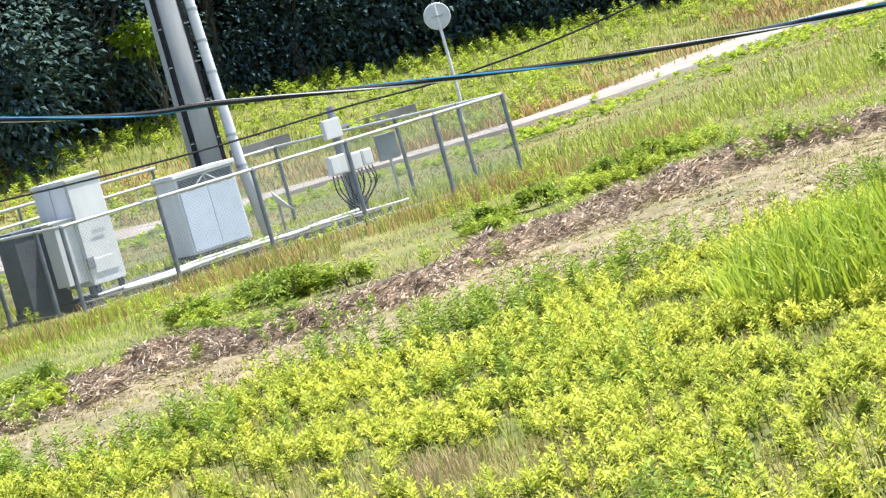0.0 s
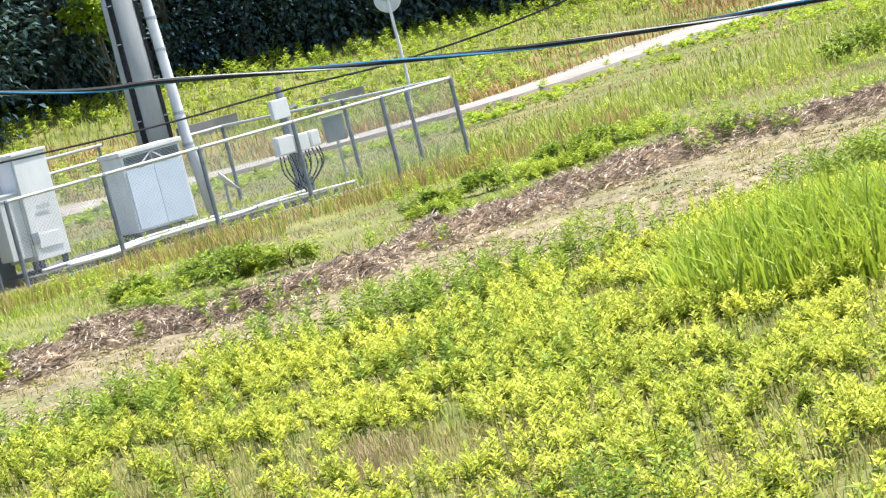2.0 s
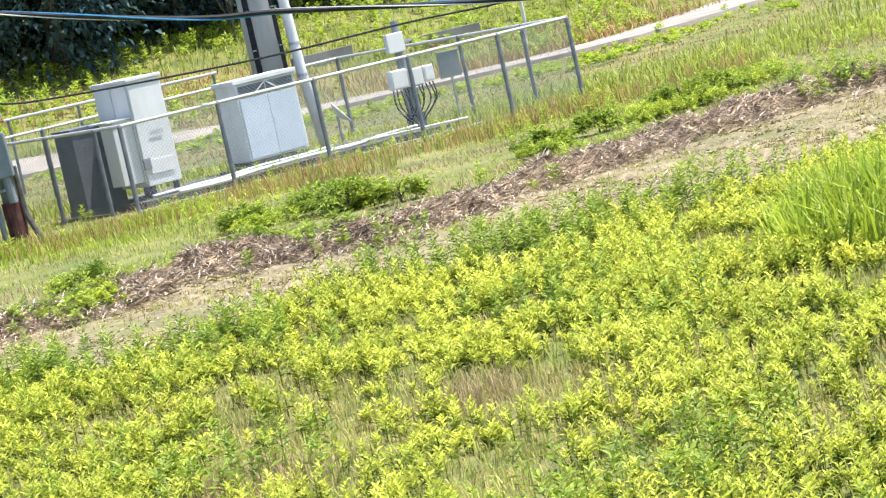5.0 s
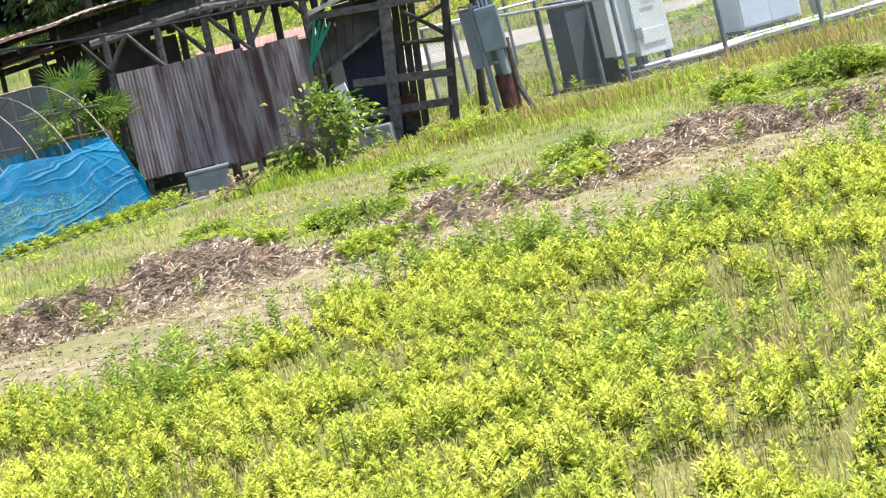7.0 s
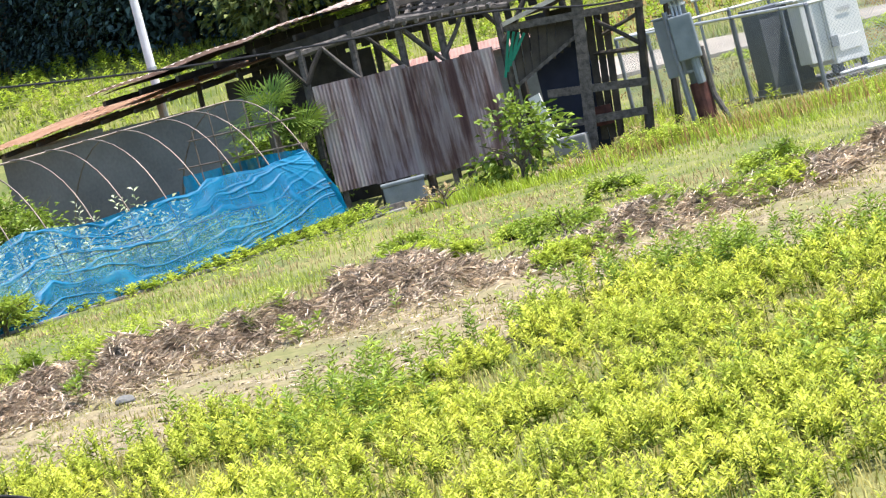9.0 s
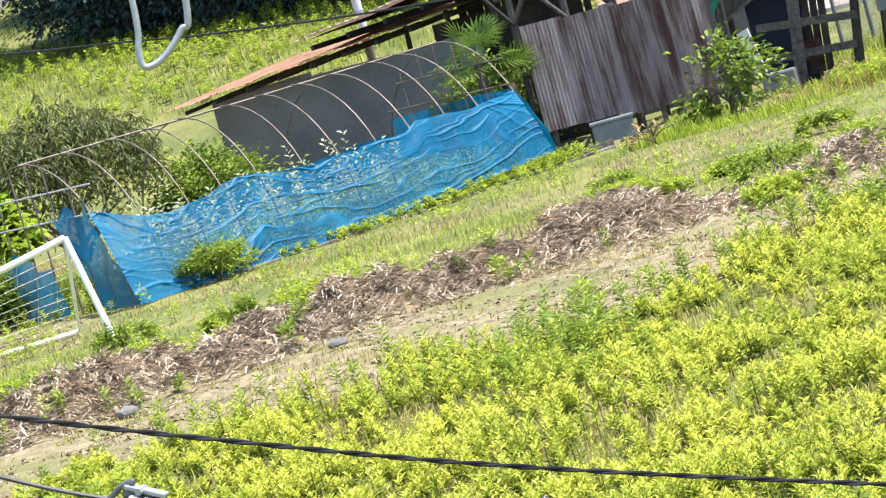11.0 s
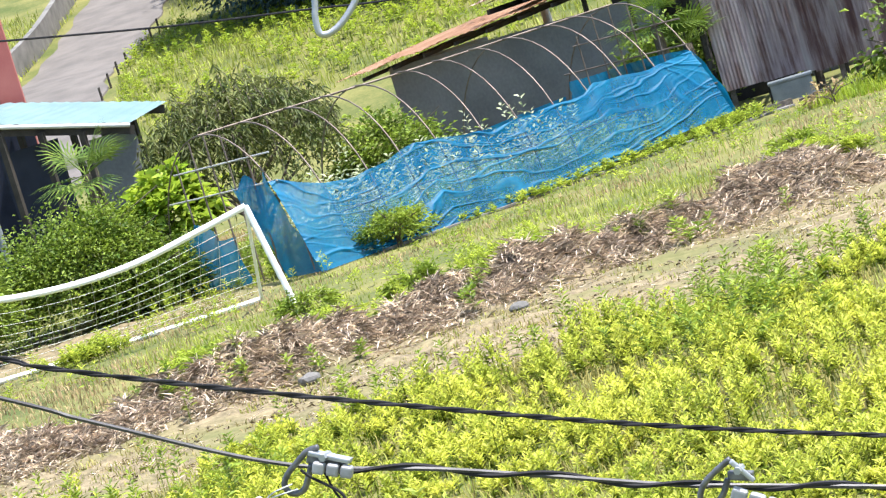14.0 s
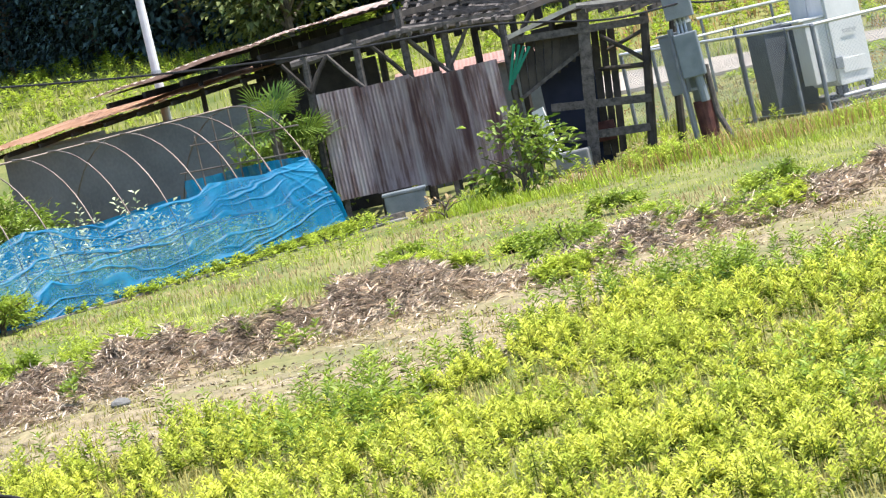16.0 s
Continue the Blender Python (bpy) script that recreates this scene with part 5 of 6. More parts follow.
wire_clamp([(-1.774, 5.66, 2.919), (-1.798, 5.66, 2.908), (-1.833, 5.66, 2.888), (-1.852, 5.66, 2.864), (-1.853, 5.66, 2.841), (-1.843, 5.66, 2.833), (-1.828, 5.66, 2.838), (-1.805, 5.66, 2.859), (-1.79, 5.66, 2.883)],
           [(-1.79, 5.67, 2.888), (-1.742, 5.67, 2.876)], [(-1.772, 5.65, 2.917), (-1.741, 5.66, 2.869)], [(-1.784, 5.64, 2.86), (-1.695, 5.65, 2.806)],
           [[(-1.856, 5.66, 2.848), (-1.862, 5.66, 2.83), (-1.855, 5.66, 2.81), (-1.872, 5.66, 2.74)], [(-1.829, 5.66, 2.838), (-1.845, 5.66, 2.82), (-1.855, 5.66, 2.81)], [(-1.75, 5.65, 2.84), (-1.735, 5.65, 2.79), (-1.73, 5.65, 2.74)]], "grey hook clamp standing askew on the wound wire")
sp = thing("drop_wire_anchor", Matrix.Identity(4), "white plastic drop wire anchor hanging from the clamp", "anchor")
for p, q, w in (((-2.716, 5.33, 3.066), (-2.672, 5.33, 3.07), 0.026), ((-2.67, 5.33, 3.07), (-2.62, 5.33, 3.084), 0.033), ((-2.618, 5.33, 3.084), (-2.578, 5.33, 3.104), 0.029)):
    bm = beam(p, q, w, w)
    bmesh.ops.bevel(bm, geom=bm.edges[:], offset=0.008, segments=3, affect="EDGES", profile=0.6)
    part("bead", bm, M_GOAL, sp)
for w in ([(-2.588, 5.35, 3.099), (-2.559, 5.35, 3.113), (-2.527, 5.37, 3.117)], [(-2.588, 5.35, 3.099), (-2.558, 5.35, 3.105), (-2.519, 5.37, 3.105)]):
    part("bail", tube(smooth_line(w, 5), 0.0016, 5), M_STEEL, sp)
part("tail", tube(smooth_line([(-2.79, 5.33, 3.03), (-2.768, 5.33, 3.073), (-2.745, 5.33, 3.102), (-2.713, 5.33, 3.123), (-2.675, 5.33, 3.125), (-2.648, 5.33, 3.114), (-2.625, 5.33, 3.093)], 6), 0.0028, 6), M_BLACK, sp)
part("tail", tube(smooth_line([(-2.61, 5.38, 3.085), (-2.587, 5.38, 3.052), (-2.557, 5.38, 3.014), (-2.527, 5.38, 2.995), (-2.484, 5.38, 2.997), (-2.449, 5.38, 3.02), (-2.434, 5.38, 3.045), (-2.439, 5.38, 3.075), (-2.462, 5.38, 3.097), (-2.492, 5.38, 3.121), (-2.506, 5.38, 3.138)], 6), 0.0028, 6), M_BLACK, sp)
lp = thing("hanging_loop", Matrix.Identity(4), "pale hanging loop of cable", "cable")
part("strand", tube(smooth_line([(-3.0, 7.42, 4.5), (-3.02, 7.41, 4.06), (-3.035, 7.4, 3.96), (-3.03, 7.4, 3.915), (-2.985, 7.42, 3.925), (-2.93, 7.45, 3.98), (-2.9, 7.46, 4.04), (-2.86, 7.47, 4.5)], 8), 0.009, 8), M_STEEL, lp, smooth=True)

np_ = thing("utility_pole", pose(2.30, 11.82, 0), "grey concrete utility pole with a black cable strip", "pole")
part("shaft", tube([(0, 0, -0.1), (0, 0, 9)], [0.17, 0.13], 20), M_CONCRETE, np_, smooth=True)
part("cable_strip", box(-0.215, -0.15, -0.1, 0.02, 0.2, 8), M_BLACK, np_)
part("band", tube([(0, 0, 3.44), (0, 0, 3.5)], 0.17, 20), M_STEEL, np_)


# ---- plants ----
def scatter(n, x0, x1, y0, y1):
    return rng.uniform(x0, x1, n), rng.uniform(y0, y1, n)


def on_land(x, y, sink=0.02):
    return np.stack([x, y, land(x, y) - sink], 1)


def in_view(x, y, near=17.0, a0=-33.5, a1=12.5):
    """The wedge of land that the walk looks over."""
    a = np.degrees(np.arctan2(x, y))
    return (a > a0) & (a < a1) & (np.hypot(x, y) > near)


def stuff(name, v, f, material, label, category, slots=None, materials=None):
    me = mesh_from(name, v, f, material, slots, materials)
    return tagged(new(name, me), label, category, kind="stuff")


def weeds(x, y, height, per, leaf, wide, upright=0.55):
    """Leafy shoots: leaves spiral up each stem, thicker towards the top."""
    n = len(x)
    base = on_land(x, y)
    h = np.broadcast_to(height, n)
    lean = rng.normal(0, 0.12, (n, 2))
    idx = np.repeat(np.arange(n), per)
    k = np.tile(np.arange(per), n)
    t = 0.25 + 0.75 * ((k + rng.uniform(0, 1, n * per)) / per) ** 0.6
    a = k * 2.4 + np.repeat(rng.uniform(0, 6.28, n), per)
    z = h[idx] * t
    p = base[idx] + np.stack([lean[idx, 0] * z, lean[idx, 1] * z, z], 1)
    up = upright * (0.2 + t) + rng.normal(0, 0.2, n * per)
    way = np.stack([np.cos(a), np.sin(a), up], 1)
    ln = np.broadcast_to(leaf, n)[idx] * (1.15 - 0.5 * t) * rng.uniform(0.75, 1.25, n * per)
    L = leaves(p, way, ln, ln * wide, 0.1)
    S = blades(base, h * 1.0, 0.012, 0.05)
    v, f = gather([L, S])
    # slot 1 marks lower leaves and stems, which can take the shade colour
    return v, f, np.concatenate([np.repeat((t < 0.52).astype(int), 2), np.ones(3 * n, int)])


def dry_patch(x, y):
    """Where the weeds give way to dry brown grass, 0..1."""
    return np.maximum(np.exp(-((x + 2.5) / 0.7) ** 2 - ((y - 24.8) / 1.3) ** 2), np.exp(-((x + 0.6) / 0.5) ** 2 - ((y - 27.5) / 1.0) ** 2))


# the leafy foreground
x, y = scatter(17000, -27, 9.5, 16, 48)
k = in_view(x, y) & (y < along(WEED_EDGE, x) + 0.25 * wobble(x, y, 2.0)) & (rng.uniform(0, 1, len(x)) < 0.64 - 0.9 * dry_patch(x, y) + 0.8 * wobble(x, y, 0.5) + 0.9 * wobble(x + 4, y, 1.6))
x, y = x[k], y[k]
tall = np.repeat(rng.uniform(0.6, 1.5, len(x)) * (1 + 0.4 * wobble(x, y, 0.9)), 5)          # shoots of one clump are of like height
x, y = np.repeat(x, 5) + rng.normal(0, 0.075, len(x) * 5), np.repeat(y, 5) + rng.normal(0, 0.075, len(x) * 5)
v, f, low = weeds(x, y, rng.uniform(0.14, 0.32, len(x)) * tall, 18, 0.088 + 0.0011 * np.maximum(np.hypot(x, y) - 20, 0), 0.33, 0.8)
stuff("weed_field", v, f, None, "bright yellow-green leafy weeds covering the field", "weeds", low, [M_WEED, M_WEED_SHADE])
# deeper green shoots in clumps, thickest along the bare earth
x, y = scatter(46000, -27, 12, 17, 50)
edge = along(WEED_EDGE, x) - y
k = in_view(x, y) & (edge > -0.3) & ((np.exp(-(edge / 1.3) ** 2) * np.where(x < -9.3, 0.15, 1.0) * (0.5 + 0.6 * wobble(x, y, 0.8)) > rng.uniform(0, 1, len(x)) * 0.9) | ((wobble(x, y, 0.75) > 0.52) & (rng.uniform(0, 1, len(x)) < 0.22)))
x, y = x[k], y[k]
v, f, low = weeds(x, y, rng.uniform(0.25, 0.7, len(x)), 24, 0.15, 0.28)
stuff("tall_weeds", v, f, M_WEED_DARK, "taller dark green weeds along the edge of the field", "weeds")
# fine olive grass where the weeds stand thin
M_OLIVE = mat("olive_grass", (0.19, 0.175, 0.045), (0.37, 0.325, 0.105), 1.0, 0.75, translucent=0.3, island=0.4, fine=5)
x, y = scatter(190000, -27, 9.5, 16, 48)
k = in_view(x, y) & (y < along(WEED_EDGE, x)) & (0.8 * wobble(x, y, 0.5) + 0.8 * wobble(x + 4, y, 1.6) < 0.1 + rng.uniform(-0.3, 0.3, len(x)))
x, y = x[k], y[k]
v, f = blades(on_land(x, y), rng.uniform(0.06, 0.22, len(x)), 0.011, rng.uniform(0.3, 1.1, len(x)))
stuff("seeding_grass", v, f, M_OLIVE, "thin dry seeding grass among the weeds", "grass")
x, y = scatter(150000, -27, 9.5, 16, 48)
k = in_view(x, y) & (y < along(WEED_EDGE, x) + 0.4)
x, y = x[k], y[k]
v, f = blades(on_land(x, y), rng.uniform(0.08, 0.27, len(x)), 0.011, rng.uniform(0.2, 0.9, len(x)))
stuff("field_grass", v, f, None, "fresh and dry grass between the weeds", "grass", np.repeat((wobble(x, y, 0.9) + rng.normal(0, 0.4, len(x)) > 0.1).astype(int), 3), [M_GRASS, M_OLIVE])
x, y = scatter(30000, -4.5, 1.0, 21.5, 29.5)
k = dry_patch(x, y) > rng.uniform(0.1, 1, len(x))
x, y = x[k], y[k]
v, f = blades(on_land(x, y), rng.uniform(0.1, 0.3, len(x)), 0.008, rng.uniform(0.1, 0.6, len(x)))
stuff("dry_grass_patch", v, f, M_DRY, "thin dry brown grass in a patch among the weeds", "grass")
# the reed clump
a, r = rng.uniform(0, 6.28, 3400), np.sqrt(rng.uniform(0, 1, 3400))
x, y = 4.5 + 1.9 * r * np.cos(a), 32.6 + 2.3 * r * np.sin(a)
v, f = blades(on_land(x, y), rng.uniform(0.55, 1.35, len(x)) * (1.1 - 0.4 * r), 0.032, rng.uniform(0.1, 0.75, len(x)))
stuff("reed_clump", v, f, M_REED, "tall bright green reed grass in a clump", "grass")

# straw heap and litter
x = rng.uniform(-26, 12, 420000)
y = along(PILE, x) + rng.normal(0, 0.58, len(x)) + 0.3 * wobble(x, x * 0, 1.4)
k = in_view(x, y) & (0.8 + 0.6 * wobble(x, y, 1.1) + 0.55 * wobble(x, y, 2.9) + 0.35 * wobble(x, y, 6.5) > rng.uniform(0, 1, len(x)) * 0.95)
k &= ~((x > -9.9) & (x < -8.9) & (rng.uniform(0, 1, len(x)) < 0.7)) & ~((x > -9.4) & (rng.uniform(0, 1, len(x)) < 0.25))
x, y = x[k], y[k]
n = len(x)
base = on_land(x, y, -rng.uniform(-0.02, 0.15, n) * np.exp(-((y - along(PILE, x)) / 0.9) ** 2))
a = rng.uniform(0, 6.28, n)
way = np.stack([np.cos(a), np.sin(a), rng.normal(0.05, 0.6, n)], 1)
v, f = leaves(base, way, rng.uniform(0.06, 0.3, n), rng.uniform(0.007, 0.017, n), 0.2)
stuff("straw_heap", v, f, M_STRAW, "long heap of dry brown straw and cut stalks", "straw")
x, y = scatter(80000, -26, 12, 26, 58)
k = in_view(x, y) & (soil_at(x, y) > 0.5) & (rng.uniform(0, 1, len(x)) < 0.45 + 0.5 * wobble(x, y, 0.9))
x, y = x[k], y[k]
n = len(x)
a = rng.uniform(0, 6.28, n)
v, f = leaves(on_land(x, y, -0.015), np.stack([np.cos(a), np.sin(a), rng.normal(0.12, 0.12, n)], 1), rng.uniform(0.06, 0.25, n), rng.uniform(0.004, 0.012, n), 0.05)
stuff("straw_litter", v, f, M_STRAW, "thin dry straw litter over the bare earth", "straw")
x, y = scatter(100000, -26, 12, 26, 58)
k = in_view(x, y) & (soil_at(x, y) > 0.3) & (wobble(x, y + 3, 1.1) + 0.6 * wobble(x, y, 2.7) + rng.normal(0, 0.35, len(x)) > 0.0)
x, y = x[k], y[k]
n = len(x)
a = rng.uniform(0, 6.28, n)
v, f = leaves(on_land(x, y, 0.0), np.stack([np.cos(a), np.sin(a), rng.normal(0.3, 0.3, n)], 1), rng.uniform(0.03, 0.11, n), rng.uniform(0.02, 0.05, n), 0.3)
stuff("earth_clods", v, f, M_CLOD, "crumbs of dark earth and rotten stalks", "earth")
x, y = scatter(220000, -26, 12, 26, 58)
k = in_view(x, y) & (soil_at(x, y) > 0.3) & (rng.uniform(0, 1, len(x)) < 0.5 + 0.6 * wobble(x + 2, y, 1.3))
x, y = x[k], y[k]
v, f = blades(on_land(x, y), rng.uniform(0.02, 0.08, len(x)), 0.012, rng.uniform(0.2, 0.9, len(x)))
stuff("stubble", v, f, None, "short brown stubble on the bare earth", "grass", np.repeat((rng.uniform(0, 1, len(x)) < 0.35).astype(int), 3), [M_DRY, M_OLIVE])
x, y = scatter(170000, -26, 12, 26, 58)
k = in_view(x, y) & (soil_at(x, y) > 0.3) & (wobble(x, y, 0.8) + 0.5 * wobble(x, y, 2.1) + rng.normal(0, 0.25, len(x)) > -0.2)
x, y = x[k], y[k]
v, f = blades(on_land(x, y), rng.uniform(0.03, 0.12, len(x)), 0.014, rng.uniform(0.2, 0.8, len(x)))
stuff("sparse_grass", v, f, None, "sparse short grass on the bare earth", "grass", np.repeat((rng.uniform(0, 1, len(x)) < 0.4).astype(int), 3), [M_OLIVE, M_GRASS])

x = rng.uniform(-26, 12, 1500)
y = along(PILE, x) + rng.normal(0.1, 0.9, len(x))
k = in_view(x, y) & (wobble(x, y, 0.9) + 0.6 * wobble(x + 3, y, 2.3) > 0.35)
x, y = x[k], y[k]
v, f, low = weeds(x, y, rng.uniform(0.15, 0.45, len(x)), 14, 0.16, 0.36)
stuff("heap_sprouts", v, f, M_WEED_DARK, "green sprouts growing through the straw heap", "weeds")

# grass between heap, shed and compound
x, y = scatter(330000, -34, 14, 34, 78)
k = in_view(x, y) & (y > along(PILE, x) + 0.75 + 0.5 * wobble(x, y, 0.7)) & (rng.uniform(0, 1, len(x)) < 0.62 + 0.5 * wobble(x, y, 0.5))
k &= ~((x > -28) & (x < -13) & (y > 61)) & (soil_at(x, y) < rng.uniform(0.2, 1.0, len(x)))
x, y = x[k], y[k]
dry = wobble(x + 5, y, 0.37) + 0.6 * wobble(x, y, 1.3) + rng.normal(0, 0.25, len(x)) > 0.12
v, f = blades(on_land(x, y), rng.uniform(0.04, 0.15, len(x)) * (1 + 0.6 * wobble(x, y, 0.45)), 0.016, rng.uniform(0.2, 0.8, len(x)))
stuff("meadow_grass", v, f, None, "short mixed green and dry grass", "grass", np.repeat(dry.astype(int), 3), [M_GRASS, M_DRY])
x, y = scatter(8000, -34, 14, 36, 72)
k = in_view(x, y) & (y > along(PILE, x) + 0.5) & (wobble(x, y, 0.6) + 0.4 * wobble(x + 9, y, 1.7) > 0.28)
k &= ~((x > -28) & (x < -13) & (y > 58))
x, y = x[k], y[k]
v, f, low = weeds(x, y, rng.uniform(0.15, 0.42, len(x)), 13, 0.13, 0.3)
stuff("low_weeds", v, f, M_WEED_MID, "low green weeds in the grass", "weeds")
# fresh weeds in patches on the heap and in the grass behind it
PATCHES = ((3.7, 59.4, 1.1), (5.2, 62.4, 1.2), (3.0, 58.6, 0.8), (-2.4, 53.0, 0.45), (-4.3, 53.0, 0.4), (0.9, 55.6, 0.6), (-5.9, 44.0, 0.45), (-8.5, 47.3, 0.4), (-10.6, 47.0, 0.25), (-8.7, 41.2, 0.5),
           (-12.4, 47.3, 0.4), (-11.2, 46.0, 0.25), (-4.4, 54.2, 0.6), (-6.0, 44.6, 0.4), (-18.0, 40.7, 0.5), (-15.9, 43.6, 0.8), (-14.9, 38.4, 0.5), (-16.2, 39.8, 0.5), (-12.2, 46.9, 0.6), (-19.6, 39.8, 0.6), (-24.5, 46.0, 0.9), (-10.2, 60.2, 1.0))
at = np.repeat(np.arange(len(PATCHES)), 150)
px_, py_, ps = (np.array([p[i] for p in PATCHES])[at] for i in range(3))
x, y = px_ + rng.normal(0, 0.42, len(at)) * ps, py_ + rng.normal(0, 0.55, len(at)) * ps
k = rng.uniform(0, 1, len(x)) < 0.35 + 0.6 * ps
x, y, ps = x[k], y[k], ps[k]
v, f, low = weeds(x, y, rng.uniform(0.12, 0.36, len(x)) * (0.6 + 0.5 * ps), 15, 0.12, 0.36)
stuff("weed_patches", v, f, None, "fresh green weeds in patches beside the straw heap", "weeds", low, [M_WEED_MID, M_WEED_SHADE])
# taller bright grass along the shed front
x, y = scatter(15000, -14.6, -5.5, 55.5, 62.5)
k = (wobble(x, y, 0.7) + rng.normal(0, 0.2, len(x)) > -0.05) & (y > 57.5 - 0.12 * (x + 15))
x, y = x[k], y[k]
v, f = blades(on_land(x, y), rng.uniform(0.08, 0.34, len(x)) * (1 + 0.4 * wobble(x, y, 1.0)), 0.018, rng.uniform(0.2, 0.7, len(x)))
stuff("shed_grass", v, f, M_REED, "taller bright grass in front of the old shed", "grass")
# brown seeding grass by the fence
x, y = scatter(26000, -12, 6, 58, 70)
k = (np.abs(y - (60.5 + 0.62 * (x + 7.3))) < 2.0 + wobble(x, y, 0.9)) & (rng.uniform(0, 1, len(x)) < 0.6 + 0.6 * wobble(x, y, 0.8))
x, y = x[k], y[k]
v, f = blades(on_land(x, y), rng.uniform(0.2, 0.5, len(x)), 0.016, rng.uniform(0.1, 0.5, len(x)))
stuff("fence_grass", v, f, None, "brown seeding grass along the fence", "grass", np.repeat((rng.uniform(0, 1, len(x)) < 0.55).astype(int), 3), [M_GRASS, M_RUST_GRASS])
WOOD = [(-95, 190), (-66, 160), (-52, 135), (-48.5, 112), (-42, 108), (-35, 105), (-28, 104.5), (-20.8, 104.3), (-17, 104.8), (-13, 109.5), (-8, 116), (6, 125), (20, 131), (60, 152)]
# the slope beyond


def low_at(x, y):
    """Shorter growth on the near verge of the road."""
    d = along(ROAD, x) - y
    return np.where((d > 0) & (d < 20), 0.22, 1.0)


x, y = scatter(250000, -75, 32, 68, 128)
k = in_view(x, y, a0=-35) & (np.abs(y - along(ROAD, x)) > 1.9) & (rng.uniform(0, 1, len(x)) < 0.65 + 0.5 * wobble(x, y, 0.3))
lane = np.interp(y, [p[1] for p in LANE], [p[0] for p in LANE])
k &= (np.abs(x - lane) > 2.8) & ~((x < -30) & (y < 78))
x, y = x[k], y[k]
rust = (np.abs(y - along(ROAD, x) + 3) < 16) & (x > -18) & (wobble(x, y, 0.33) + rng.normal(0, 0.25, len(x)) > -0.25)
v, f = blades(on_land(x, y), rng.uniform(0.12, 0.5, len(x)) * low_at(x, y), 0.035, rng.uniform(0.15, 0.7, len(x)))
stuff("slope_grass", v, f, None, "rough green and russet grass on the slope", "grass", np.repeat(rust.astype(int), 3), [M_GRASS, M_RUST_GRASS])
x, y = scatter(9000, -60, 30, 84, 126)
k = in_view(x, y, a0=-35) & (np.abs(y - along(ROAD, x)) > 2.2) & (np.abs(x - np.interp(y, [p[1] for p in LANE], [p[0] for p in LANE])) > 3) & (wobble(x, y, 0.28) + 0.5 * wobble(x, y, 0.9) > 0.05 - 0.5 * (along(WOOD, x) - y < 9))
x, y = x[k], y[k]
v, f, low = weeds(x, y, rng.uniform(0.3, 0.8, len(x)) * np.where(low_at(x, y) < 1, 0.35, 1), 14, 0.24, 0.4)
stuff("slope_weeds", v, f, M_REED, "bright leafy weeds on the slope below the wood", "weeds")


# ---- bushes and trees ----
def blob_leaves(centre, size, n, leaf, wide, shell=0.55, seed=1, low=0.28, clump=55, fuzz=0.13):
    """Leaves in an uneven clumpy volume."""
    g = np.random.default_rng(seed)
    m = max(n // clump, 6)
    d = unit(g.normal(0, 1, (m, 3)))
    d[:, 2] = np.abs(d[:, 2]) * 0.95 - 0.28 if low < 0.5 else d[:, 2] * low
    cc = d * (shell + (1 - shell) * g.uniform(0, 1, (m, 1)) ** 0.7)
    i = g.integers(0, m, n)
    p = cc[i] + g.normal(0, fuzz, (n, 3))
    out = unit(p + g.normal(0, 0.5, (n, 3)))
    out[:, 2] = out[:, 2] * 0.6 + 0.15
    q = p * np.array(size) + np.array(centre)
    q[:, 2] = np.maximum(q[:, 2], 0.04)
    ln = leaf * g.uniform(0.7, 1.3, n)
    return leaves(q, out, ln, ln * wide, 0.25)


def limbs(height, spread, count, r, seed):
    g = random.Random(seed)
    bm = bmesh.new()
    tube([(0, 0, -0.1), (0.03 * height, 0, height * 0.35), (0, 0.02 * height, height * 0.75)], [r, r * 0.8, r * 0.4], 8, bm)
    for i in range(count):
        a, z = i * 2.4 + g.uniform(-0.4, 0.4), height * g.uniform(0.1, 0.5)
        e = (math.cos(a) * spread * g.uniform(0.5, 0.9), math.sin(a) * spread * g.uniform(0.5, 0.9), z + height * g.uniform(0.2, 0.45))
        tube([(0.01, 0, z), (e[0] * 0.5, e[1] * 0.5, (z + e[2]) / 2 + 0.05), e], [r * 0.5, r * 0.35, r * 0.15], 6, bm)
    return bm


def bush(name, x, y, size, n, leaf, wide, material, label, category, seed, base=0.0, trunk=0.06, low=0.28, clump=55, fuzz=0.13, shell=0.55):
    c = thing(name, pose(x, y, float(land(x, y))), label, category)
    part("trunk", limbs(size[2] * 1.6 + base, size[0], 7, trunk, seed), M_BARK, c)
    v, f = blob_leaves((0, 0, base + size[2] * 0.62), size, n, leaf, wide, seed=seed, low=low, clump=clump, fuzz=fuzz, shell=shell)
    part("crown", mesh_from("crown", v, f, material), None, c)
    return c


bush("evergreen_bush", -27.9, 53.2, (2.15, 1.9, 1.75), 19000, 0.1, 0.55, M_BUSH, "dense rounded evergreen bush behind the goal", "bush", 11, base=-0.2)
bush("evergreen_bush", -29.4, 49.6, (1.55, 1.5, 2.2), 17000, 0.1, 0.55, M_BUSH, "tall dense evergreen bush beside the house", "bush", 12, base=-0.2)
bush("evergreen_bush", -26.5, 52.9, (1.2, 1.1, 1.05), 7000, 0.1, 0.55, M_BUSH, "dark green bush beside the blue net", "bush", 13, base=-0.15)
bush("low_shrub", -21.05, 52.0, (0.75, 0.65, 0.5), 3000, 0.09, 0.42, M_WEED_DARK, "low green shrub in front of the blue net", "bush", 14)
bush("fig_bush", -26.5, 54.6, (0.9, 0.9, 1.1), 1100, 0.26, 0.75, M_BUSH_LIGHT, "light green broad-leaved bush", "bush", 15, base=0.9)
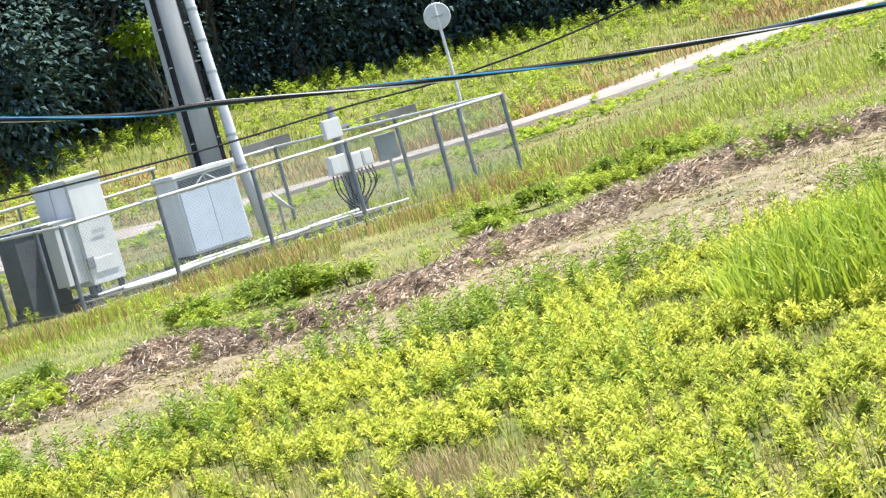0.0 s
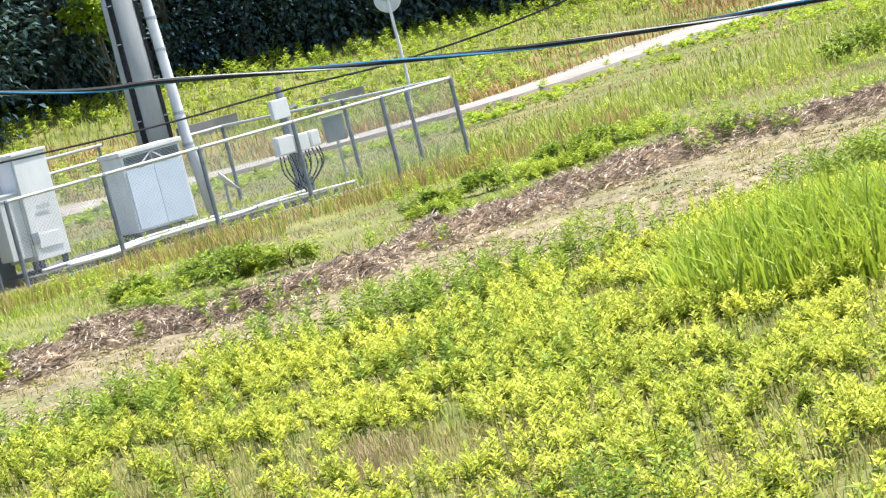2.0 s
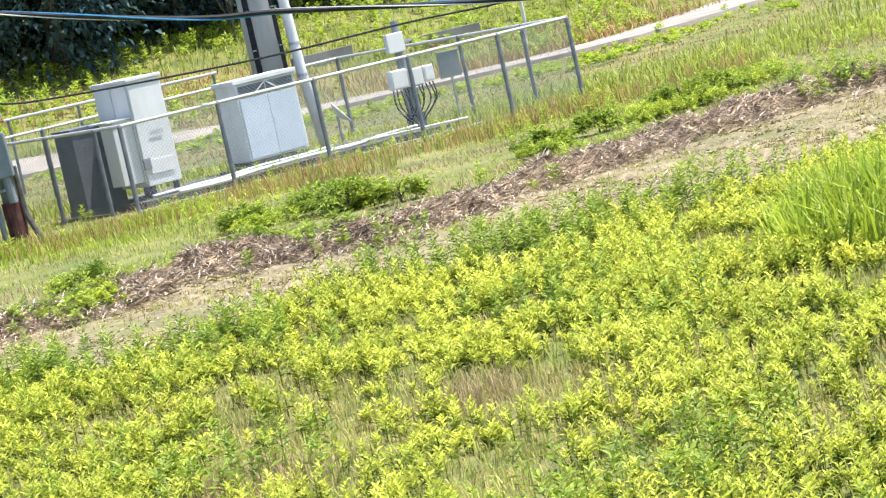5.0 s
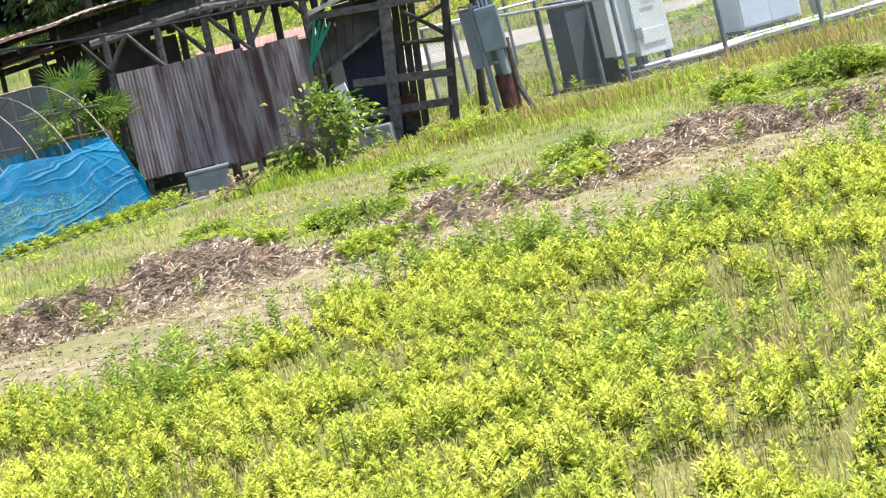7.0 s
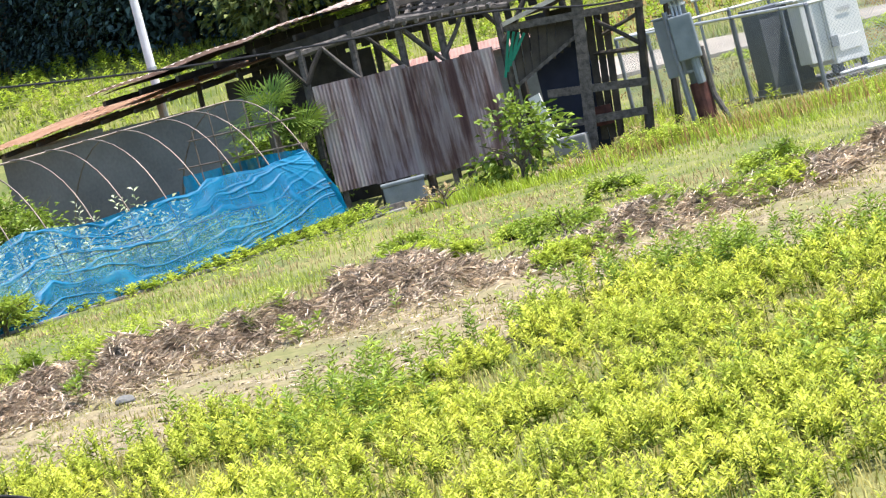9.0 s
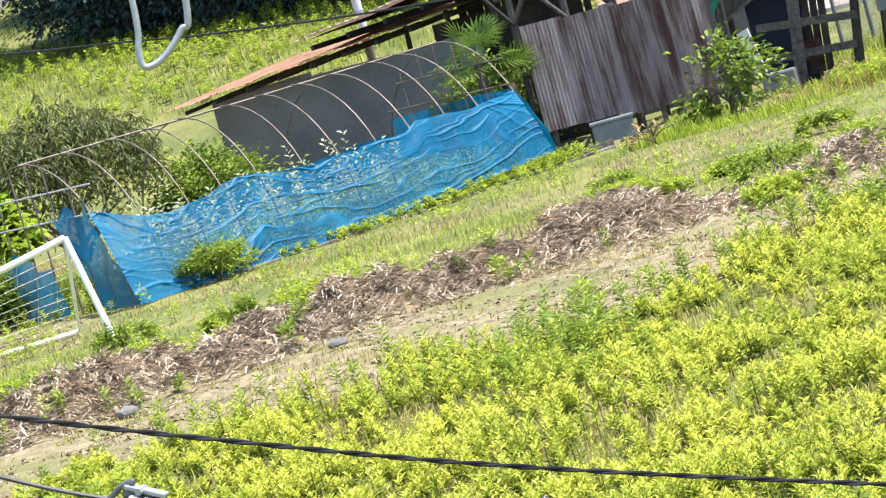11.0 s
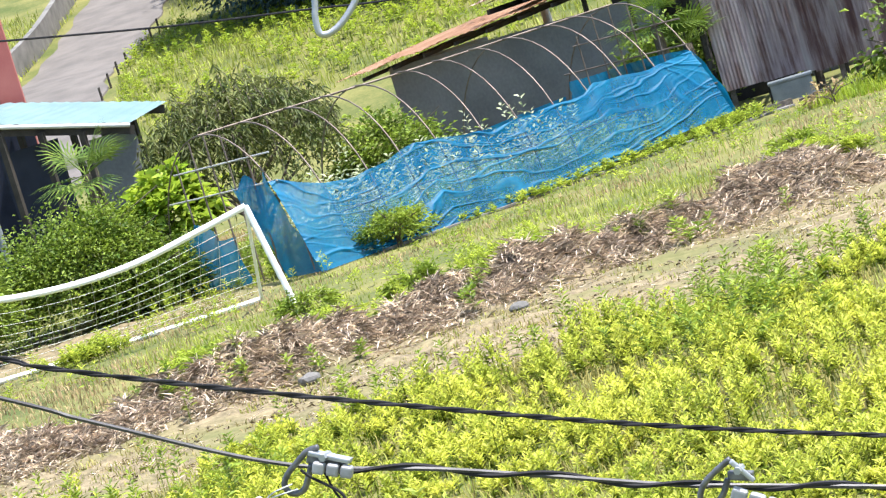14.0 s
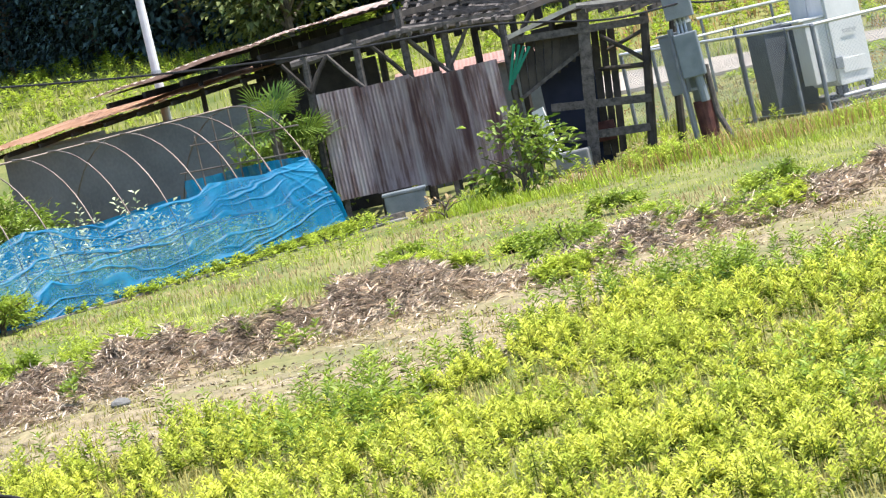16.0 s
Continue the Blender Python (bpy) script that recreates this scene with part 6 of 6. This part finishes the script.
bush("sapling", -12.85, 59.2, (1.0, 0.8, 0.85), 700, 0.19, 0.5, M_BUSH, "young broad-leaved tree in front of the tin wall", "tree", 16, base=0.3, low=0.9, clump=45, fuzz=0.2, shell=0.35)
bush("hedge_bush", -24.9, 62.6, (1.5, 1.3, 1.3), 5000, 0.14, 0.5, M_BUSH, "dark clipped bush beside the grey shed", "bush", 17, base=0.2)
for i, (x, y, s) in enumerate(((-2.6, 52.6, 0.45), (-3.1, 53.4, 0.42), (-1.7, 52.0, 0.32), (-4.4, 53.6, 0.36), (0.9, 56.0, 0.36), (1.95, 57.8, 0.34), (3.6, 59.3, 0.45), (4.4, 61.0, 0.4), (-12.6, 48.1, 0.32), (-9.1, 43.6, 0.5), (-6.5, 48.0, 0.35), (-9.5, 50.3, 0.3), (-6.0, 44.2, 0.28), (-3.9, 46.5, 0.3), (-19.2, 43.0, 0.35), (-17.0, 42.0, 0.33))):
    bush("green_shrub", x, y, (s * 1.5, s, s * 0.9), int(2600 * s + 300), 0.09, 0.42, M_WEED_DARK, "leafy green shrub in the grass by the straw heap", "shrub", 30 + i, trunk=0.02)


def willow(x, y):
    c = thing("weeping_tree", pose(x, y, float(land(x, y))), "small weeping tree with hanging grey-green foliage", "tree")
    part("trunk", limbs(3.4, 2.0, 9, 0.11, 5), M_BARK, c)
    g = np.random.default_rng(8)
    S, K = 380, 22
    a, r = g.uniform(0, 6.28, S), 2.0 * np.sqrt(g.uniform(0.02, 1, S))
    top = 3.75 - 0.36 * r ** 1.6 + g.normal(0, 0.2, S)
    ln = g.uniform(0.7, 1.9, S)
    t = np.tile(np.linspace(0, 1, K), S)
    i = np.repeat(np.arange(S), K)
    p = np.stack([(r[i] + 0.35 * np.sqrt(t)) * np.cos(a[i]), (r[i] + 0.35 * np.sqrt(t)) * np.sin(a[i]), np.maximum(top[i] - ln[i] * t ** 1.4, 0.2)], 1) + g.normal(0, 0.03, (S * K, 3))
    b = g.uniform(0, 6.28, S * K)
    v, f = leaves(p, np.stack([np.cos(b), np.sin(b), g.uniform(-1.3, 0.1, S * K)], 1), 0.19 * g.uniform(0.7, 1.3, S * K), 0.05, 0.3)
    part("crown", mesh_from("crown", v, f, M_WILLOW), None, c)
    bm = bmesh.new()
    for k in range(0, S, 3):
        tube([(r[k] * 0.5 * math.cos(a[k]), r[k] * 0.5 * math.sin(a[k]), top[k] - 0.3), (r[k] * math.cos(a[k]), r[k] * math.sin(a[k]), top[k]), ((r[k] + 0.3) * math.cos(a[k]), (r[k] + 0.3) * math.sin(a[k]), top[k] - ln[k] * 0.8)], 0.007, 4, bm)
    part("branchwork", bm, M_HOOP, c)


willow(-27.6, 61.2)


def palm(x, y, h, fans, R, label, seed):
    c = thing("fan_palm", pose(x, y, float(land(x, y))), label, "palm")
    part("trunk", tube([(0, 0, -0.1), (0.03, 0, h * 0.6), (0, 0, h)], [0.12, 0.13, 0.1], 9), M_BARK, c)
    g = random.Random(seed)
    for i in range(fans):
        a = i * 2.4 + g.uniform(-0.3, 0.3)
        el = radians(g.uniform(-25, 70))
        d = Vector((math.cos(a) * math.cos(el), math.sin(a) * math.cos(el), math.sin(el)))
        e = Vector((0, 0, h)) + d * R * 0.6
        s = d.cross(Vector((0, 0, 1))).normalized()
        n = s.cross(d)
        bm = tube([(0, 0, h), e], 0.012, 4)
        for k in range(17):
            b = radians(-100 + 200 * k / 16)
            w = (d * math.cos(b) + s * math.sin(b) + n * 0.12).normalized()
            q = w.cross(n).normalized() * 0.022
            L = R * (0.75 + 0.2 * math.cos(b))
            v0 = [bm.verts.new(e), bm.verts.new(e + w * L * 0.6 + q), bm.verts.new(e + w * L - Vector((0, 0, 0.14 * R))), bm.verts.new(e + w * L * 0.6 - q)]
            bm.faces.new(v0)
        part("frond", bm, M_PALM, c)


M_PALM = mat("palm_leaf", (0.05, 0.11, 0.02), (0.18, 0.25, 0.04), 2, 0.6, translucent=0.25, fine=6, spec=0.15)
palm(-28.3, 55.3, 2.75, 14, 0.85, "fan palm rising out of the bushes", 3)
palm(-18.0, 60.9, 2.3, 18, 0.78, "fan palm growing between the sheds", 4)
palm(-17.6, 61.4, 1.7, 14, 0.75, "lower fan palm growing between the sheds", 6)
bush("undergrowth_bush", -18.0, 62.4, (1.05, 0.8, 1.7), 2600, 0.16, 0.4, M_BUSH, "dark undergrowth between the sheds", "bush", 44)
bush("undergrowth_bush", -19.2, 63.5, (0.95, 0.6, 1.4), 1800, 0.16, 0.4, M_BUSH, "dark undergrowth beside the grey shed wall", "bush", 48)
bush("verge_shrub", 11.3, 70.5, (0.9, 0.8, 0.5), 1500, 0.14, 0.4, M_WEED_DARK, "leafy green shrub on the verge", "shrub", 45, trunk=0.03)

bush("young_tree", -8.2, 112.7, (1.1, 0.8, 1.0), 500, 0.34, 0.6, M_BUSH_LIGHT, "pale-leaved young tree before the dark wood", "tree", 46, base=3.1, low=0.9, clump=40, fuzz=0.2, shell=0.3)
bush("broadleaf_tree", -28.7, 101.5, (3.0, 2.0, 2.2), 3200, 0.3, 0.6, M_WILLOW, "mid-green broad-leaved tree before the dark wood", "tree", 49, base=1.3, low=0.9, clump=60, fuzz=0.16, shell=0.35, trunk=0.16)
bush("dead_shrub", -14.1, 57.6, (0.6, 0.4, 0.3), 90, 0.12, 0.4, M_DRY, "dry grey-brown dead shrub in the grass", "shrub", 47, trunk=0.035)

# stones by the bare earth
for i, (x, y, s) in enumerate(((-11.6, 45.1, 0.16), (-8.6, 47.0, 0.14), (-13.5, 36.5, 0.13), (-15.6, 34.5, 0.15), (-9.2, 43.2, 0.12))):
    bm = bmesh.new()
    bmesh.ops.create_icosphere(bm, subdivisions=2, radius=s)
    for vtx in bm.verts:
        vtx.co *= 1 + 0.22 * noise.noise(vtx.co * 9 + Vector((i * 7, 0, 0)))
        vtx.co.z *= 0.6
    st = tagged(new("stone", mesh_of("stone", bm, M_CONCRETE)), "pale rough stone lying on the bare earth", "stone", group="stones on the field")
    st.matrix_world = pose(x, y, float(land(x, y)) + s * 0.3, 0, 0, i * 40)

# plants under the net
def under_net(name, x, y, h, per, leaf, wide, material, label):
    v, f, low = weeds(x * 0 + 900, y * 0 + 900, h, per, leaf, wide)
    v = v - np.array([900, 900, float(land(900, 900))])
    at = np.stack([x, y, y * 0], 1)
    ob = stuff(name, v + np.concatenate([np.repeat(at, per * 4, 0), np.repeat(at, 5, 0)]), f, material, label, "crops")
    ob.matrix_world = pose(-22.3, 51.0, 0, 0, 0, 54.2)


M_CROP = mat("pale_crop_leaf", (0.26, 0.33, 0.15), (0.62, 0.65, 0.46), 3, 0.5, translucent=0.35, island=0.35)
x, y = scatter(100, 0.8, 7.2, 0.75, 2.6)
under_net("net_house_crops", x, y, rng.uniform(0.9, 1.6, len(x)) + 0.45 * (rng.uniform(0, 1, len(x)) < 0.12), 16, 0.21, 0.42, M_CROP, "pale leafy crops under the blue net")
x, y = scatter(70, 0.8, 6.6, 0.0, 0.42)
under_net("net_leaves", x, y, 0.55 + 1.75 * y + rng.uniform(0.0, 0.35, len(x)), 7, 0.17, 0.42, M_CROP, "pale leaves pushing through the blue net")
x, y = scatter(1300, 0.3, 9.7, 0.3, 4.4)
under_net("net_house_weeds", x, y, rng.uniform(0.2, 0.85, len(x)), 14, 0.17, 0.4, M_WEED_DARK, "bright green weeds under the blue net")
x, y = scatter(420, 3.0, 10.6, -0.5, 0.15)
under_net("hem_weeds", x, y, rng.uniform(0.08, 0.3, len(x)) * (0.5 + 0.07 * x), 12, 0.13, 0.36, M_WEED_MID, "green weeds growing along the hem of the blue net")

# the wood on the slope
crowns = []
for s in range(4):
    g = np.random.default_rng(60 + s)
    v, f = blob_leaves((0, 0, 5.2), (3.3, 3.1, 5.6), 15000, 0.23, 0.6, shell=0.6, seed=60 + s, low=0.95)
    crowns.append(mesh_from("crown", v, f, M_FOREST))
trunks = [mesh_of("trunk", limbs(9.5, 2.6, 9, 0.24, 70 + s), M_BARK) for s in range(2)]
g = random.Random(21)
for row in range(4):
    x = -92.0
    while x < 50:
        y = float(along(WOOD, x)) + 2.2 + row * 4.6 + g.uniform(-0.9, 0.9)
        t = thing("forest_tree", pose(x, y, float(land(x, y)) - 0.2, 0, 0, g.uniform(0, 360)) @ Matrix.Scale(g.uniform(0.85, 1.35), 4), "dark leafy tree at the edge of the wood", "tree", group="trees of the wood")
        part("trunk", trunks[g.randrange(2)], None, t)
        part("crown", crowns[g.randrange(4)], None, t)
        x += g.uniform(2.6, 4.4)
